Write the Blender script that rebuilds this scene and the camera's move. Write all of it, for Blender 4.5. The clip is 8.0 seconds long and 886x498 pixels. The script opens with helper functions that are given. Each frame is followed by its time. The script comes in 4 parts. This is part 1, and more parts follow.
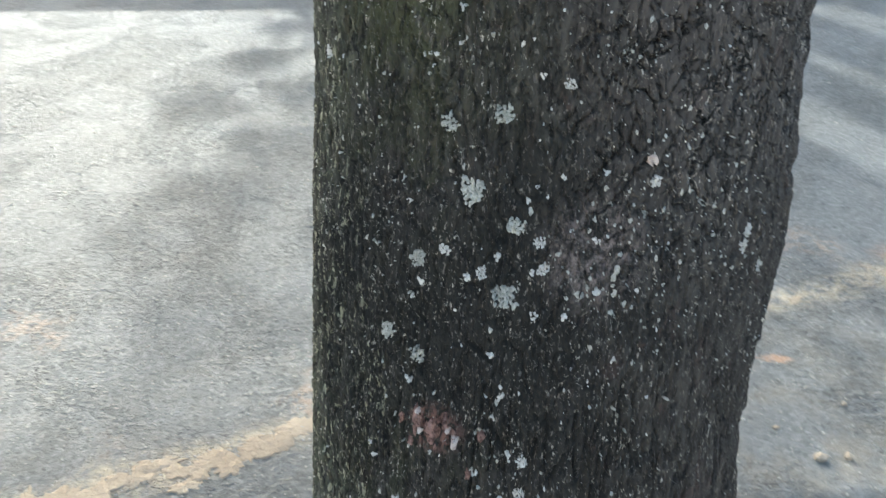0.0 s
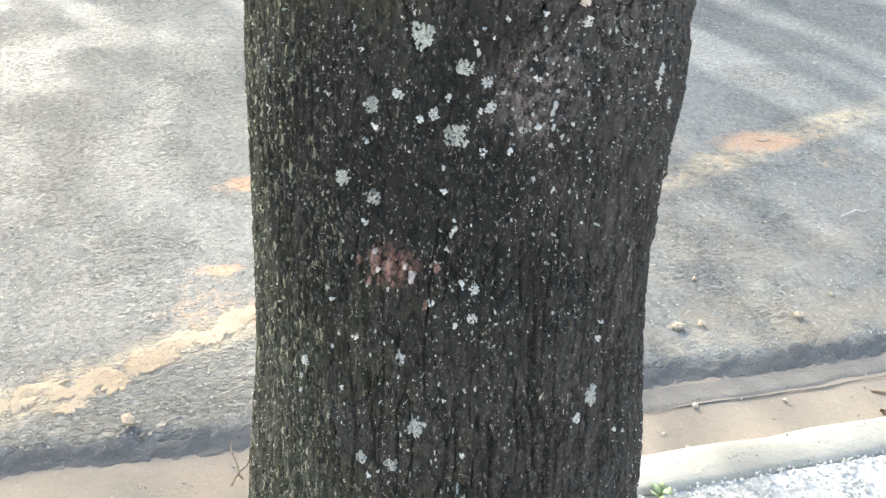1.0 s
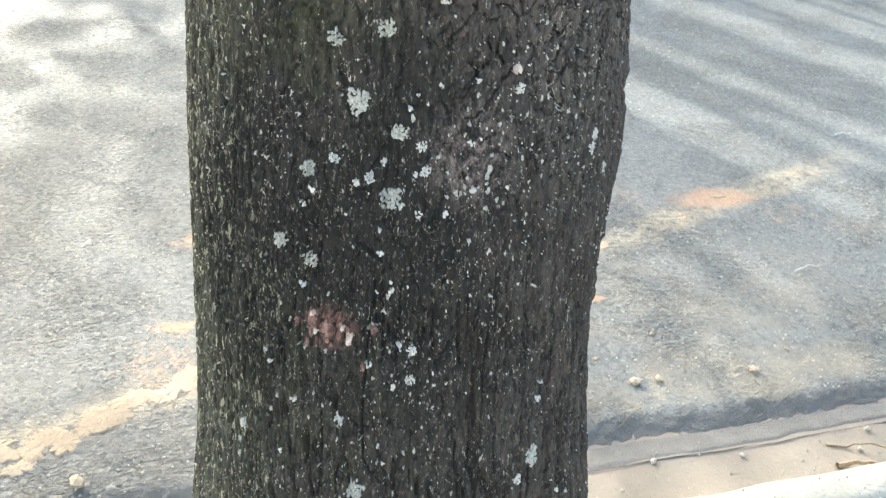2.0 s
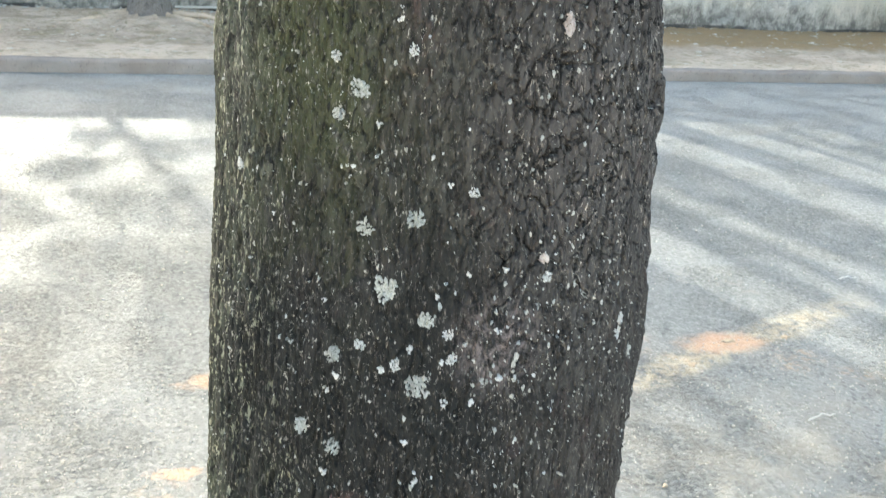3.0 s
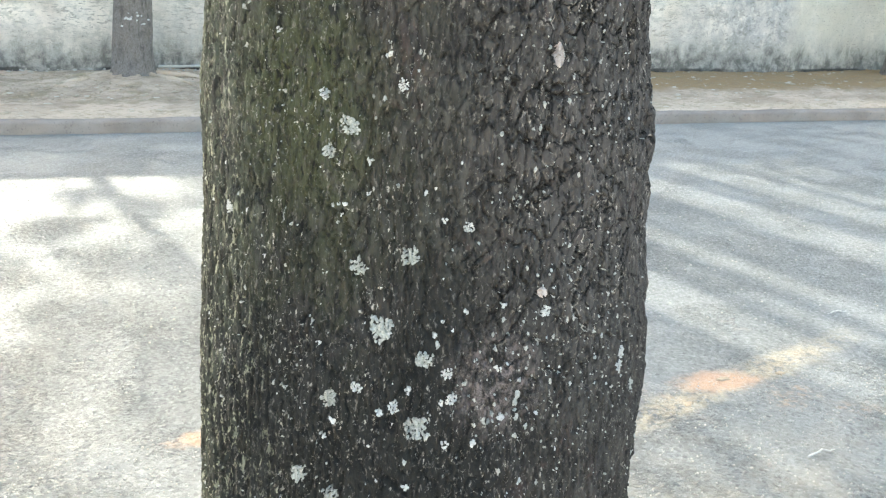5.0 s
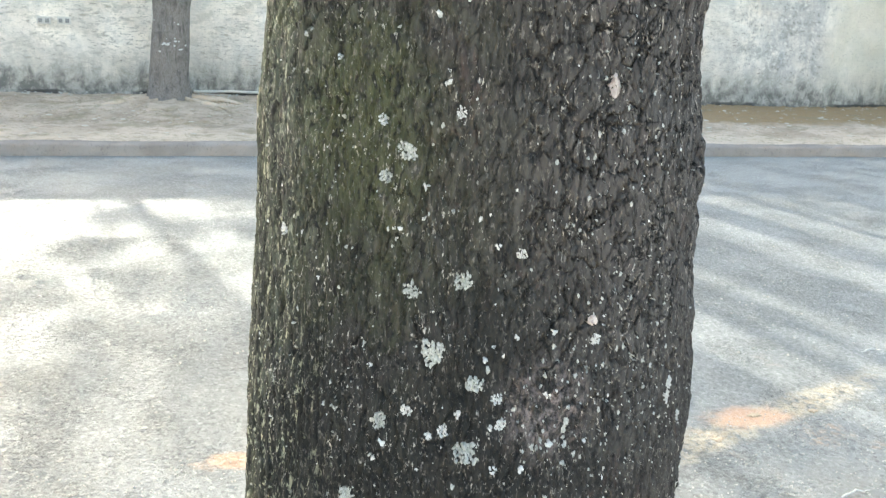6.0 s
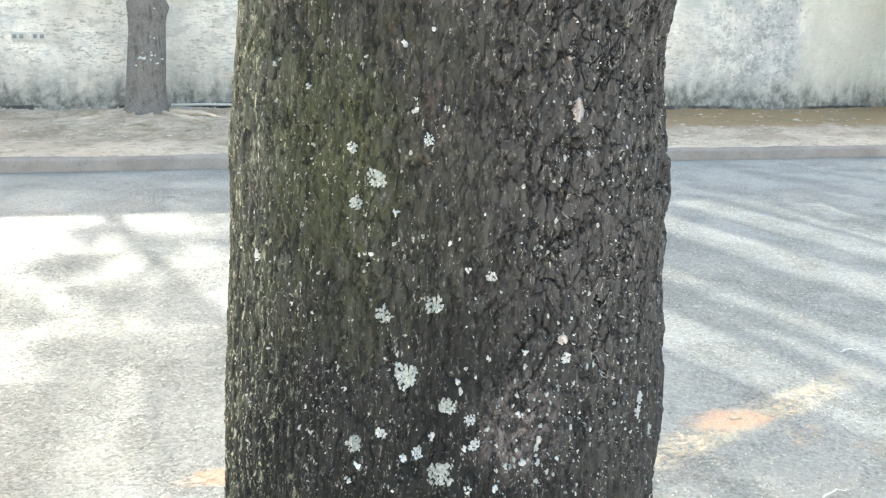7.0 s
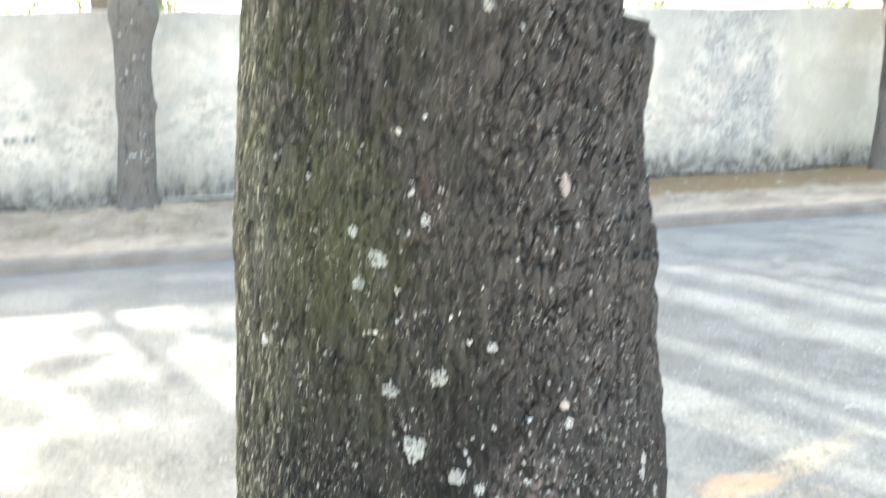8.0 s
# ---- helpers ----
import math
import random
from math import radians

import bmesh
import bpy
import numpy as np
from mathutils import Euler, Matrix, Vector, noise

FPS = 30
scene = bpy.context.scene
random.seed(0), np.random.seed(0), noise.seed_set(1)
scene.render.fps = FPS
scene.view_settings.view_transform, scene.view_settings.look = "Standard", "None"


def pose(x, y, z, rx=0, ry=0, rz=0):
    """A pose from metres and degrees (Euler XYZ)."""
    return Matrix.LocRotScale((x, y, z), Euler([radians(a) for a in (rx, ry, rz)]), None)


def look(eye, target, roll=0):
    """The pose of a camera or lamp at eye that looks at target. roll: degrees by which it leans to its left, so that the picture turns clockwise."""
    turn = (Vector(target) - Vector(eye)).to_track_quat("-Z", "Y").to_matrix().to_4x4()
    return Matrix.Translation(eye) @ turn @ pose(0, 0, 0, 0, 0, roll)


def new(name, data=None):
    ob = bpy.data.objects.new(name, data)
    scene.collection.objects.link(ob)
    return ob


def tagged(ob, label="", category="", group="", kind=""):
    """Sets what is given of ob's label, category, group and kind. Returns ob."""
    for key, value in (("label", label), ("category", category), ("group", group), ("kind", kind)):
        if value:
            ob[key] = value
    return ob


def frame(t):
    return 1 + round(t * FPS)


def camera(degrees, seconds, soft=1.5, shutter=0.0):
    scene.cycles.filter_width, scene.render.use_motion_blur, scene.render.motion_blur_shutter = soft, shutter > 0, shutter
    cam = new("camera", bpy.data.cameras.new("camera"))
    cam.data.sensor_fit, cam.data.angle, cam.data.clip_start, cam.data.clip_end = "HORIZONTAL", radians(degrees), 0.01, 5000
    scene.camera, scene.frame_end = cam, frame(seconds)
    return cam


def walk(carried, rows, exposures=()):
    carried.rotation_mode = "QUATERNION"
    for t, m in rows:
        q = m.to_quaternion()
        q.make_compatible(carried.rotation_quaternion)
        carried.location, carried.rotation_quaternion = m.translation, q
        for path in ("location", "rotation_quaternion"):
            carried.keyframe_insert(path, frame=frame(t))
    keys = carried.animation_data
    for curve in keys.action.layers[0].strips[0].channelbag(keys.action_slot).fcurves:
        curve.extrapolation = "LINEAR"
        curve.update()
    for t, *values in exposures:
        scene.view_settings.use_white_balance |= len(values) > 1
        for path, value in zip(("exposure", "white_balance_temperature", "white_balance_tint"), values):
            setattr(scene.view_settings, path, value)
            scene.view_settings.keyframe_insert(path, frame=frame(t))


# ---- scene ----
cam = camera(53.0, 8.0, soft=1.3, shutter=0.32)
PATH = [
    (0, (-0.083, -0.579, 1.557), (0.02, 1.163, 0.579), -0.0),
    (0.2, (-0.116, -0.584, 1.566), (0.104, 1.118, 0.538), 0.3),
    (0.5, (-0.155, -0.622, 1.541), (0.171, 1.049, 0.493), 0.9),
    (1, (-0.183, -0.649, 1.525), (0.251, 0.954, 0.41), 2.8),
    (1.5, (-0.161, -0.669, 1.544), (0.342, 0.977, 0.525), 0.5),
    (1.7, (-0.154, -0.667, 1.535), (0.353, 0.968, 0.5), 1.9),
    (2.8, (-0.174, -0.628, 1.563), (0.359, 1.12, 0.752), 4.7),
    (3, (-0.172, -0.625, 1.575), (0.356, 1.153, 0.827), 4.1),
    (3.2, (-0.194, -0.596, 1.575), (0.32, 1.205, 0.873), 4.5),
    (3.5, (-0.164, -0.608, 1.57), (0.311, 1.225, 0.925), 0.9),
    (4, (-0.174, -0.596, 1.564), (0.304, 1.237, 0.921), 1.1),
    (4.5, (-0.173, -0.604, 1.56), (0.388, 1.207, 0.926), 2.8),
    (4.7, (-0.17, -0.609, 1.561), (0.394, 1.2, 0.919), 2.5),
    (5.8, (-0.197, -0.62, 1.554), (0.328, 1.207, 0.93), 3.0),
    (6, (-0.198, -0.617, 1.559), (0.308, 1.227, 0.975), 3.1),
    (6.5, (-0.202, -0.618, 1.567), (0.304, 1.234, 1.008), 3.3),
    (7, (-0.191, -0.626, 1.576), (0.354, 1.213, 1.009), 2.2),
    (7.5, (-0.198, -0.632, 1.573), (0.308, 1.219, 1.008), 1.2),
    (7.8, (-0.203, -0.625, 1.577), (0.316, 1.227, 1.027), 0.8),
    (8, (-0.205, -0.655, 1.581), (0.365, 1.221, 1.187), -0.8),
]
walk(cam, [(t, look(eye, target, roll)) for t, eye, target, roll in PATH],
     [(0, 1.64, 6550, 1), (0.5, 2.10, 6900, 3), (1.0, 2.19, 7050, 4), (3.0, 2.37, 7150, 1), (4.5, 2.42, 7150, 1), (7.6, 2.62, 7200, 2), (8.0, 2.72, 7250, 3)])

# ---- light and air ----
SUN_TO = Vector((-0.29, 0.96, 0.505)).normalized()
world = bpy.data.worlds.new("sky")
scene.world = world
world.use_nodes = True
wn = world.node_tree
sky = wn.nodes.new("ShaderNodeTexSky")
sky.sky_type, sky.sun_disc = 'NISHITA', False
sky.sun_elevation = math.asin(SUN_TO.z)
sky.sun_rotation = math.atan2(SUN_TO.x, SUN_TO.y)
sky.air_density, sky.dust_density, sky.ozone_density = 1.0, 3.2, 0.9
wn.nodes["Background"].inputs["Strength"].default_value = 0.168
wn.links.new(sky.outputs[0], wn.nodes["Background"].inputs["Color"])
sun = new("sun", bpy.data.lights.new("sun", 'SUN'))
sun.data.energy, sun.data.angle, sun.data.color = 1.28, radians(0.6), (1.0, 0.995, 0.975)
sun.matrix_world = look(SUN_TO * 60, (0, 0, 0))


# ---- materials ----
class Mat:
    """A node material with a few short helpers."""

    def __init__(self, name, rough=0.85, spec=0.4):
        self.m = bpy.data.materials.new(name)
        self.m.use_nodes = True
        self.t = self.m.node_tree
        self.b = self.t.nodes["Principled BSDF"]
        self.b.inputs["Roughness"].default_value = rough
        self.b.inputs["Specular IOR Level"].default_value = spec
        self.co = self.t.nodes.new("ShaderNodeTexCoord").outputs["Object"]

    def put(self, v, sock):
        if isinstance(v, bpy.types.NodeSocket):
            self.t.links.new(v, sock)
        else:
            sock.default_value = v

    def mapped(self, scale, loc=(0, 0, 0)):
        n = self.t.nodes.new("ShaderNodeMapping")
        self.t.links.new(self.co, n.inputs["Vector"])
        n.inputs["Scale"].default_value = scale
        n.inputs["Location"].default_value = loc
        return n.outputs[0]

    def noise(self, scale, detail=4.0, rough=0.55, warp=0.0, vec=None):
        n = self.t.nodes.new("ShaderNodeTexNoise")
        self.t.links.new(vec or self.co, n.inputs["Vector"])
        n.inputs["Scale"].default_value, n.inputs["Detail"].default_value = scale, detail
        n.inputs["Roughness"].default_value, n.inputs["Distortion"].default_value = rough, warp
        return n.outputs["Fac"]

    def cells(self, scale, vec=None, feature='F1', out="Distance"):
        n = self.t.nodes.new("ShaderNodeTexVoronoi")
        n.feature = feature
        self.t.links.new(vec or self.co, n.inputs["Vector"])
        n.inputs["Scale"].default_value = scale
        return n.outputs[out]

    def axis(self, name):
        n = self.t.nodes.new("ShaderNodeSeparateXYZ")
        self.t.links.new(self.co, n.inputs[0])
        return n.outputs[name]

    def step(self, v, lo, hi, a=0.0, b=1.0):
        n = self.t.nodes.new("ShaderNodeMapRange")
        n.interpolation_type = 'SMOOTHSTEP'
        self.put(v, n.inputs["Value"])
        for k, x in (("From Min", lo), ("From Max", hi), ("To Min", a), ("To Max", b)):
            n.inputs[k].default_value = x
        return n.outputs["Result"]

    def math(self, op, a, b=0.0):
        n = self.t.nodes.new("ShaderNodeMath")
        n.operation = op
        self.put(a, n.inputs[0])
        self.put(b, n.inputs[1])
        return n.outputs[0]

    def mix(self, f, a, b, kind='MIX'):
        n = self.t.nodes.new("ShaderNodeMix")
        n.data_type, n.blend_type = 'RGBA', kind
        self.put(f, n.inputs[0])
        for v, s in ((a, n.inputs[6]), (b, n.inputs[7])):
            self.put((*v, 1.0) if isinstance(v, tuple) else v, s)
        return n.outputs[2]

    def done(self, colour, height=None, depth=0.002, rough=None, strength=1.0):
        self.put((*colour, 1.0) if isinstance(colour, tuple) else colour, self.b.inputs["Base Color"])
        if rough is not None:
            self.put(rough, self.b.inputs["Roughness"])
        if height is not None:
            n = self.t.nodes.new("ShaderNodeBump")
            n.inputs["Distance"].default_value, n.inputs["Strength"].default_value = depth, strength
            self.put(height, n.inputs["Height"])
            self.t.links.new(n.outputs[0], self.b.inputs["Normal"])
        return self.m


def bark_material(name, dark, light, moss, moss_amount, flecks=1.0):
    k = Mat(name, 0.88, 0.3)
    grain = k.noise(120, 4, 0.6, 0.6, k.mapped((1, 1, 0.34)))
    crumbs = k.noise(330, 4, 0.62, 0.4, k.mapped((1, 1, 0.45), (5, 0, 1)))
    pits = k.noise(170, 4, 0.62, 0.8, k.mapped((1, 1, 0.32), (0, 6, 3)))
    blotch = k.noise(9, 4, 0.6, 0.4)
    c = k.mix(k.step(grain, 0.36, 0.66), dark, light)
    c = k.mix(k.step(blotch, 0.5, 0.75, 0, 0.55), c, (0.058, 0.047, 0.041), 'MIX')
    c = k.mix(k.step(k.noise(23, 4, 0.65, 0.5, k.mapped((1, 1, 0.5), (3, 1, 2))), 0.56, 0.72, 0, 0.5), c, (0.074, 0.063, 0.056))
    # reddish inner bark where flakes have come off
    c = k.mix(k.step(k.noise(34, 6, 0.75, 0.6, k.mapped((1, 1, 0.6), (7, 3, 1))), 0.55, 0.70, 0, 0.55), c, (0.092, 0.054, 0.046))
    # greyer, drier bark on the plated flank
    dry = k.math('MULTIPLY', k.step(k.math('ADD', k.axis("X"), k.math('MULTIPLY', k.noise(12, 4, 0.6), 0.12)), 0.06, 0.2), k.step(k.axis("Z"), 1.12, 1.36))
    c = k.mix(k.math('MULTIPLY', dry, 0.55), c, (0.085, 0.073, 0.067))
    # dark weathered streaks running down
    c = k.mix(k.step(k.noise(26, 4, 0.65, 0, k.mapped((1, 1, 0.12), (1, 5, 0))), 0.55, 0.7, 0, 0.6), c, (0.014, 0.0125, 0.011))
    # moss film on the flank and one broad tuft
    side = k.step(k.axis("X"), 0.08, -0.13, 0, 1)
    film = k.math('MULTIPLY', k.step(k.noise(16, 7, 0.8, 0.6, k.mapped((1, 1, 0.6), (0, 2, 5))), 0.43, 0.62), side)
    c = k.mix(k.math('MULTIPLY', film, moss_amount), c, moss)
    d = k.t.nodes.new("ShaderNodeVectorMath")
    d.operation = 'DISTANCE'
    k.t.links.new(k.mapped((1, 1, 0.75)), d.inputs[0])
    d.inputs[1].default_value = (-0.088, 0.083, 1.43 * 0.75)
    tuft = k.math('MULTIPLY', k.step(d.outputs["Value"], 0.10, 0.035), k.step(k.noise(60, 6, 0.8, 0.5), 0.34, 0.54))
    c = k.mix(k.math('MULTIPLY', tuft, moss_amount), c, tuple(1.15 * v for v in moss))
    # pale greenish moss tint along the edge, with the edge's light put into it
    rim_ = k.math('MULTIPLY', k.step(k.axis("X"), -0.085, -0.15), k.step(k.noise(120, 4, 0.65, 0.4, k.mapped((1, 1, 0.3), (2, 9, 4))), 0.40, 0.62, 0.1, 0.75))
    c = k.mix(k.math('MULTIPLY', rim_, flecks), c, (0.105, 0.112, 0.078))
    # black algae stain on the face, in ragged runs
    zs = k.math('ADD', k.axis("Z"), k.math('MULTIPLY', k.math('SUBTRACT', k.noise(14, 5, 0.7, 0.4, k.mapped((1, 1, 0.35), (6, 2, 0))), 0.5), 0.5))
    xs = k.math('ADD', k.axis("X"), k.math('MULTIPLY', k.math('SUBTRACT', k.noise(20, 4, 0.7, 0.4, k.mapped((1, 1, 0.3), (1, 7, 0))), 0.5), 0.2))
    stain = k.math('MULTIPLY', k.math('MULTIPLY', k.step(zs, 1.42, 1.18), k.step(xs, 0.15, 0.03, 0.08, 1.0)), k.math('MULTIPLY', k.step(xs, -0.19, -0.13, 0.2, 1.0), k.step(zs, 0.92, 1.14, 0.5, 1.0)))
    c = k.mix(k.math('MULTIPLY', stain, 0.92 * flecks), c, (0.0135, 0.0125, 0.0105))
    # pale pinkish bloom where fine lichen crowds
    b = k.t.nodes.new("ShaderNodeVectorMath")
    b.operation = 'DISTANCE'
    k.t.links.new(k.mapped((1, 0.5, 0.9)), b.inputs[0])
    b.inputs[1].default_value = (0.068, 0.005, 1.222 * 0.9)
    bloom = k.math('MULTIPLY', k.step(b.outputs["Value"], 0.055, 0.01), k.step(k.noise(90, 6, 0.8, 0.5), 0.42, 0.62))
    c = k.mix(k.math('MULTIPLY', bloom, 0.7), c, (0.27, 0.215, 0.20))
    # reddish bare patch round the old wound
    w = k.t.nodes.new("ShaderNodeVectorMath")
    w.operation = 'DISTANCE'
    k.t.links.new(k.mapped((1, 1, 1.25)), w.inputs[0])
    w.inputs[1].default_value = (-0.058, -0.014, 1.069 * 1.25)
    raw = k.math('MULTIPLY', k.step(w.outputs["Value"], 0.034, 0.012), k.step(k.noise(110, 5, 0.7, 0.6), 0.42, 0.58))
    c = k.mix(k.math('MULTIPLY', raw, 0.8 * flecks), c, (0.17, 0.085, 0.068))
    # light crumbs on the ridges, dark pits, scattered pale ticks
    c = k.mix(k.step(crumbs, 0.585, 0.65, 0, 0.6 * flecks), c, tuple(2.6 * v for v in light))
    c = k.mix(k.step(pits, 0.55, 0.65, 0, 0.85), c, tuple(0.5 * v for v in dark))
    ticks = k.step(k.noise(300, 4, 0.7, 0, k.mapped((1, 1, 0.45), (2, 2, 2))), 0.605, 0.645, 0, 0.85 * flecks)
    ticks = k.math('MULTIPLY', ticks, k.step(k.noise(22, 5, 0.7, 0.5, k.mapped((1, 1, 0.7), (9, 1, 4))), 0.42, 0.60))
    c = k.mix(ticks, c, (0.45, 0.415, 0.36))
    # thin black cracks between the plates of the dry flank, some pale rims
    warp = k.t.nodes.new("ShaderNodeTexNoise")
    k.t.links.new(k.co, warp.inputs["Vector"])
    warp.inputs["Scale"].default_value, warp.inputs["Detail"].default_value = 75, 4
    bend = k.t.nodes.new("ShaderNodeVectorMath")
    bend.operation = 'MULTIPLY_ADD'
    k.t.links.new(warp.outputs["Color"], bend.inputs[0])
    bend.inputs[1].default_value = (0.016, 0.016, 0.016)
    k.t.links.new(k.mapped((1, 1, 0.72)), bend.inputs[2])
    rim = k.cells(62, bend.outputs[0], 'DISTANCE_TO_EDGE')
    broken = k.math('MULTIPLY', k.step(k.noise(30, 4, 0.65, 0.4, k.mapped((1, 1, 1), (2, 8, 5))), 0.42, 0.54), k.math('MULTIPLY', dry, flecks))
    gap = k.math('MULTIPLY', k.step(rim, 0.055, 0.02), broken)
    pale = k.math('MULTIPLY', k.math('MULTIPLY', k.step(rim, 0.06, 0.09), k.step(rim, 0.16, 0.11)), k.math('MULTIPLY', broken, k.step(k.noise(70, 4, 0.7, 0, k.mapped((1, 1, 1), (8, 8, 1))), 0.54, 0.64, 0, 0.8)))
    c = k.mix(pale, c, (0.34, 0.30, 0.25))
    c = k.mix(gap, c, (0.012, 0.0105, 0.009))
    # pale upright slivers on the mossy flank, brightened to paint the light there
    slivers = k.math('MULTIPLY', k.step(k.noise(270, 4, 0.65, 0.3, k.mapped((1, 1, 0.2), (4, 1, 6))), 0.57, 0.63, 0, 0.75), k.step(xs, -0.085, -0.15))
    c = k.mix(k.math('MULTIPLY', slivers, flecks), c, (0.38, 0.365, 0.26))
    h = k.math('ADD', k.math('MULTIPLY', grain, 1.2), k.math('ADD', k.math('MULTIPLY', crumbs, 0.7), k.math('SUBTRACT', k.step(pits, 0.54, 0.64, 0.3, 0.0), k.math('MULTIPLY', gap, 0.8))))
    return k.done(c, h, 0.0032, None, 1.0)


def asphalt_material():
    k = Mat("worn_asphalt", 0.62, 0.55)
    stones = k.cells(75)
    tint = k.cells(75, None, 'F1', "Color")
    fine = k.noise(300, 3, 0.6)
    broad = k.noise(0.9, 5, 0.6, 0.3)
    mid = k.noise(7, 5, 0.65)
    c = k.mix(k.step(broad, 0.35, 0.7), (0.180, 0.184, 0.176), (0.232, 0.235, 0.226))
    c = k.mix(k.step(mid, 0.45, 0.7, 0, 0.5), c, (0.268, 0.27, 0.26))
    n = k.t.nodes.new("ShaderNodeSeparateColor")
    k.t.links.new(tint, n.inputs[0])
    c = k.mix(k.step(n.outputs[0], 0.75, 0.98, 0, 0.6), c, (0.31, 0.305, 0.295))
    c = k.mix(k.step(n.outputs[1], 0.72, 0.97, 0, 0.5), c, (0.10, 0.10, 0.10))
    # sandy dust towards the gutter
    dust = k.math('MULTIPLY', k.step(k.axis("Y"), 2.3, 1.0, 0, 0.75), k.math('MULTIPLY', k.step(k.axis("X"), -0.3, 0.9, 0.25, 1.0), k.step(k.noise(5, 5, 0.65), 0.4, 0.7)))
    c = k.mix(dust, c, (0.34, 0.29, 0.225))
    # asphalt painted paler towards the far kerb, to lift the shaded strip there
    far_lift = k.math('MULTIPLY', k.step(k.axis("Y"), 5.0, 7.2, 0, 0.7), k.step(k.noise(3.5, 5, 0.65, 0.2, k.mapped((0.4, 1, 1))), 0.3, 0.6, 0.5, 1.0))
    c = k.mix(far_lift, c, (0.35, 0.335, 0.305))
    # sand trodden out along the old mortar line
    off = k.math('SUBTRACT', k.axis("Y"), k.math('ADD', 1.522, k.math('MULTIPLY', k.axis("X"), 0.36)))
    off = k.math('ADD', off, k.math('MULTIPLY', k.math('SUBTRACT', k.noise(6, 5, 0.7), 0.5), 0.16))
    band = k.math('MULTIPLY', k.step(k.math('ABSOLUTE', off), 0.12, 0.02), k.step(k.noise(17, 6, 0.8, 0.3), 0.36, 0.58))
    band = k.math('MULTIPLY', band, k.step(k.axis("X"), 3.1, 2.4))
    c = k.mix(k.math('MULTIPLY', band, 0.85), c, (0.52, 0.43, 0.31))
    for sx, sy, sr in ((1.95, 2.26, 0.26), (-0.11, 2.25, 0.17), (-0.28, 1.73, 0.09), (1.12, 1.64, 0.08)):
        d = k.t.nodes.new("ShaderNodeVectorMath")
        d.operation = 'DISTANCE'
        k.t.links.new(k.mapped((1, 2.2, 0)), d.inputs[0])
        d.inputs[1].default_value = (sx, sy * 2.2, 0)
        near = k.math('ADD', d.outputs["Value"], k.math('MULTIPLY', k.math('SUBTRACT', k.noise(9, 6, 0.75), 0.5), 0.3))
        c = k.mix(k.step(near, sr, sr * 0.4, 0, 0.75), c, (0.58, 0.34, 0.21))
    spots = k.math('MULTIPLY', k.step(k.noise(2.3, 3, 0.5, 0, k.mapped((1, 1, 1), (1.7, 0.4, 0))), 0.62, 0.72), k.step(k.noise(30, 4, 0.7), 0.42, 0.6, 0, 0.45))
    c = k.mix(k.math('MULTIPLY', spots, k.step(k.axis("Y"), 3.2, 2.2)), c, (0.55, 0.36, 0.24))
    h = k.math('ADD', k.math('MULTIPLY', k.step(stones, 0.0, 0.55, 1, 0), 0.35), k.math('ADD', k.math('MULTIPLY', fine, 0.5), k.math('MULTIPLY', k.noise(85, 5, 0.7, 0.5, k.mapped((0.7, 1, 1))), 1.6)))
    lumps = k.math('MULTIPLY', k.step(k.noise(62, 5, 0.65, 0.6, k.mapped((0.6, 1, 1), (3, 1, 0))), 0.48, 0.62), k.step(k.noise(2.4, 4, 0.6, 0.3, k.mapped((1, 1, 1), (6, 2, 0))), 0.42, 0.6))
    h = k.math('ADD', h, k.math('MULTIPLY', lumps, 2.0))
    return k.done(c, h, 0.006, k.step(n.outputs[2], 0, 1, 0.36, 0.8), 0.9)


def grit_material(name, a, b, c3, scale, depth, rough=0.9):
    """Two-tone mineral surface with fine grain and sparse darker flecks."""
    k = Mat(name, rough, 0.3)
    c = k.mix(k.step(k.noise(scale * 0.08, 5, 0.6, 0.4), 0.35, 0.68), a, b)
    c = k.mix(k.step(k.noise(scale, 4, 0.7), 0.55, 0.72, 0, 0.6), c, c3)
    c = k.mix(k.step(k.noise(scale * 2.6, 2, 0.5, 0, k.mapped((1, 1, 1), (4, 4, 1))), 0.66, 0.74, 0, 0.7), c, tuple(x * 0.45 for x in a))
    return k.done(c, k.noise(scale * 1.5, 5, 0.65), depth)


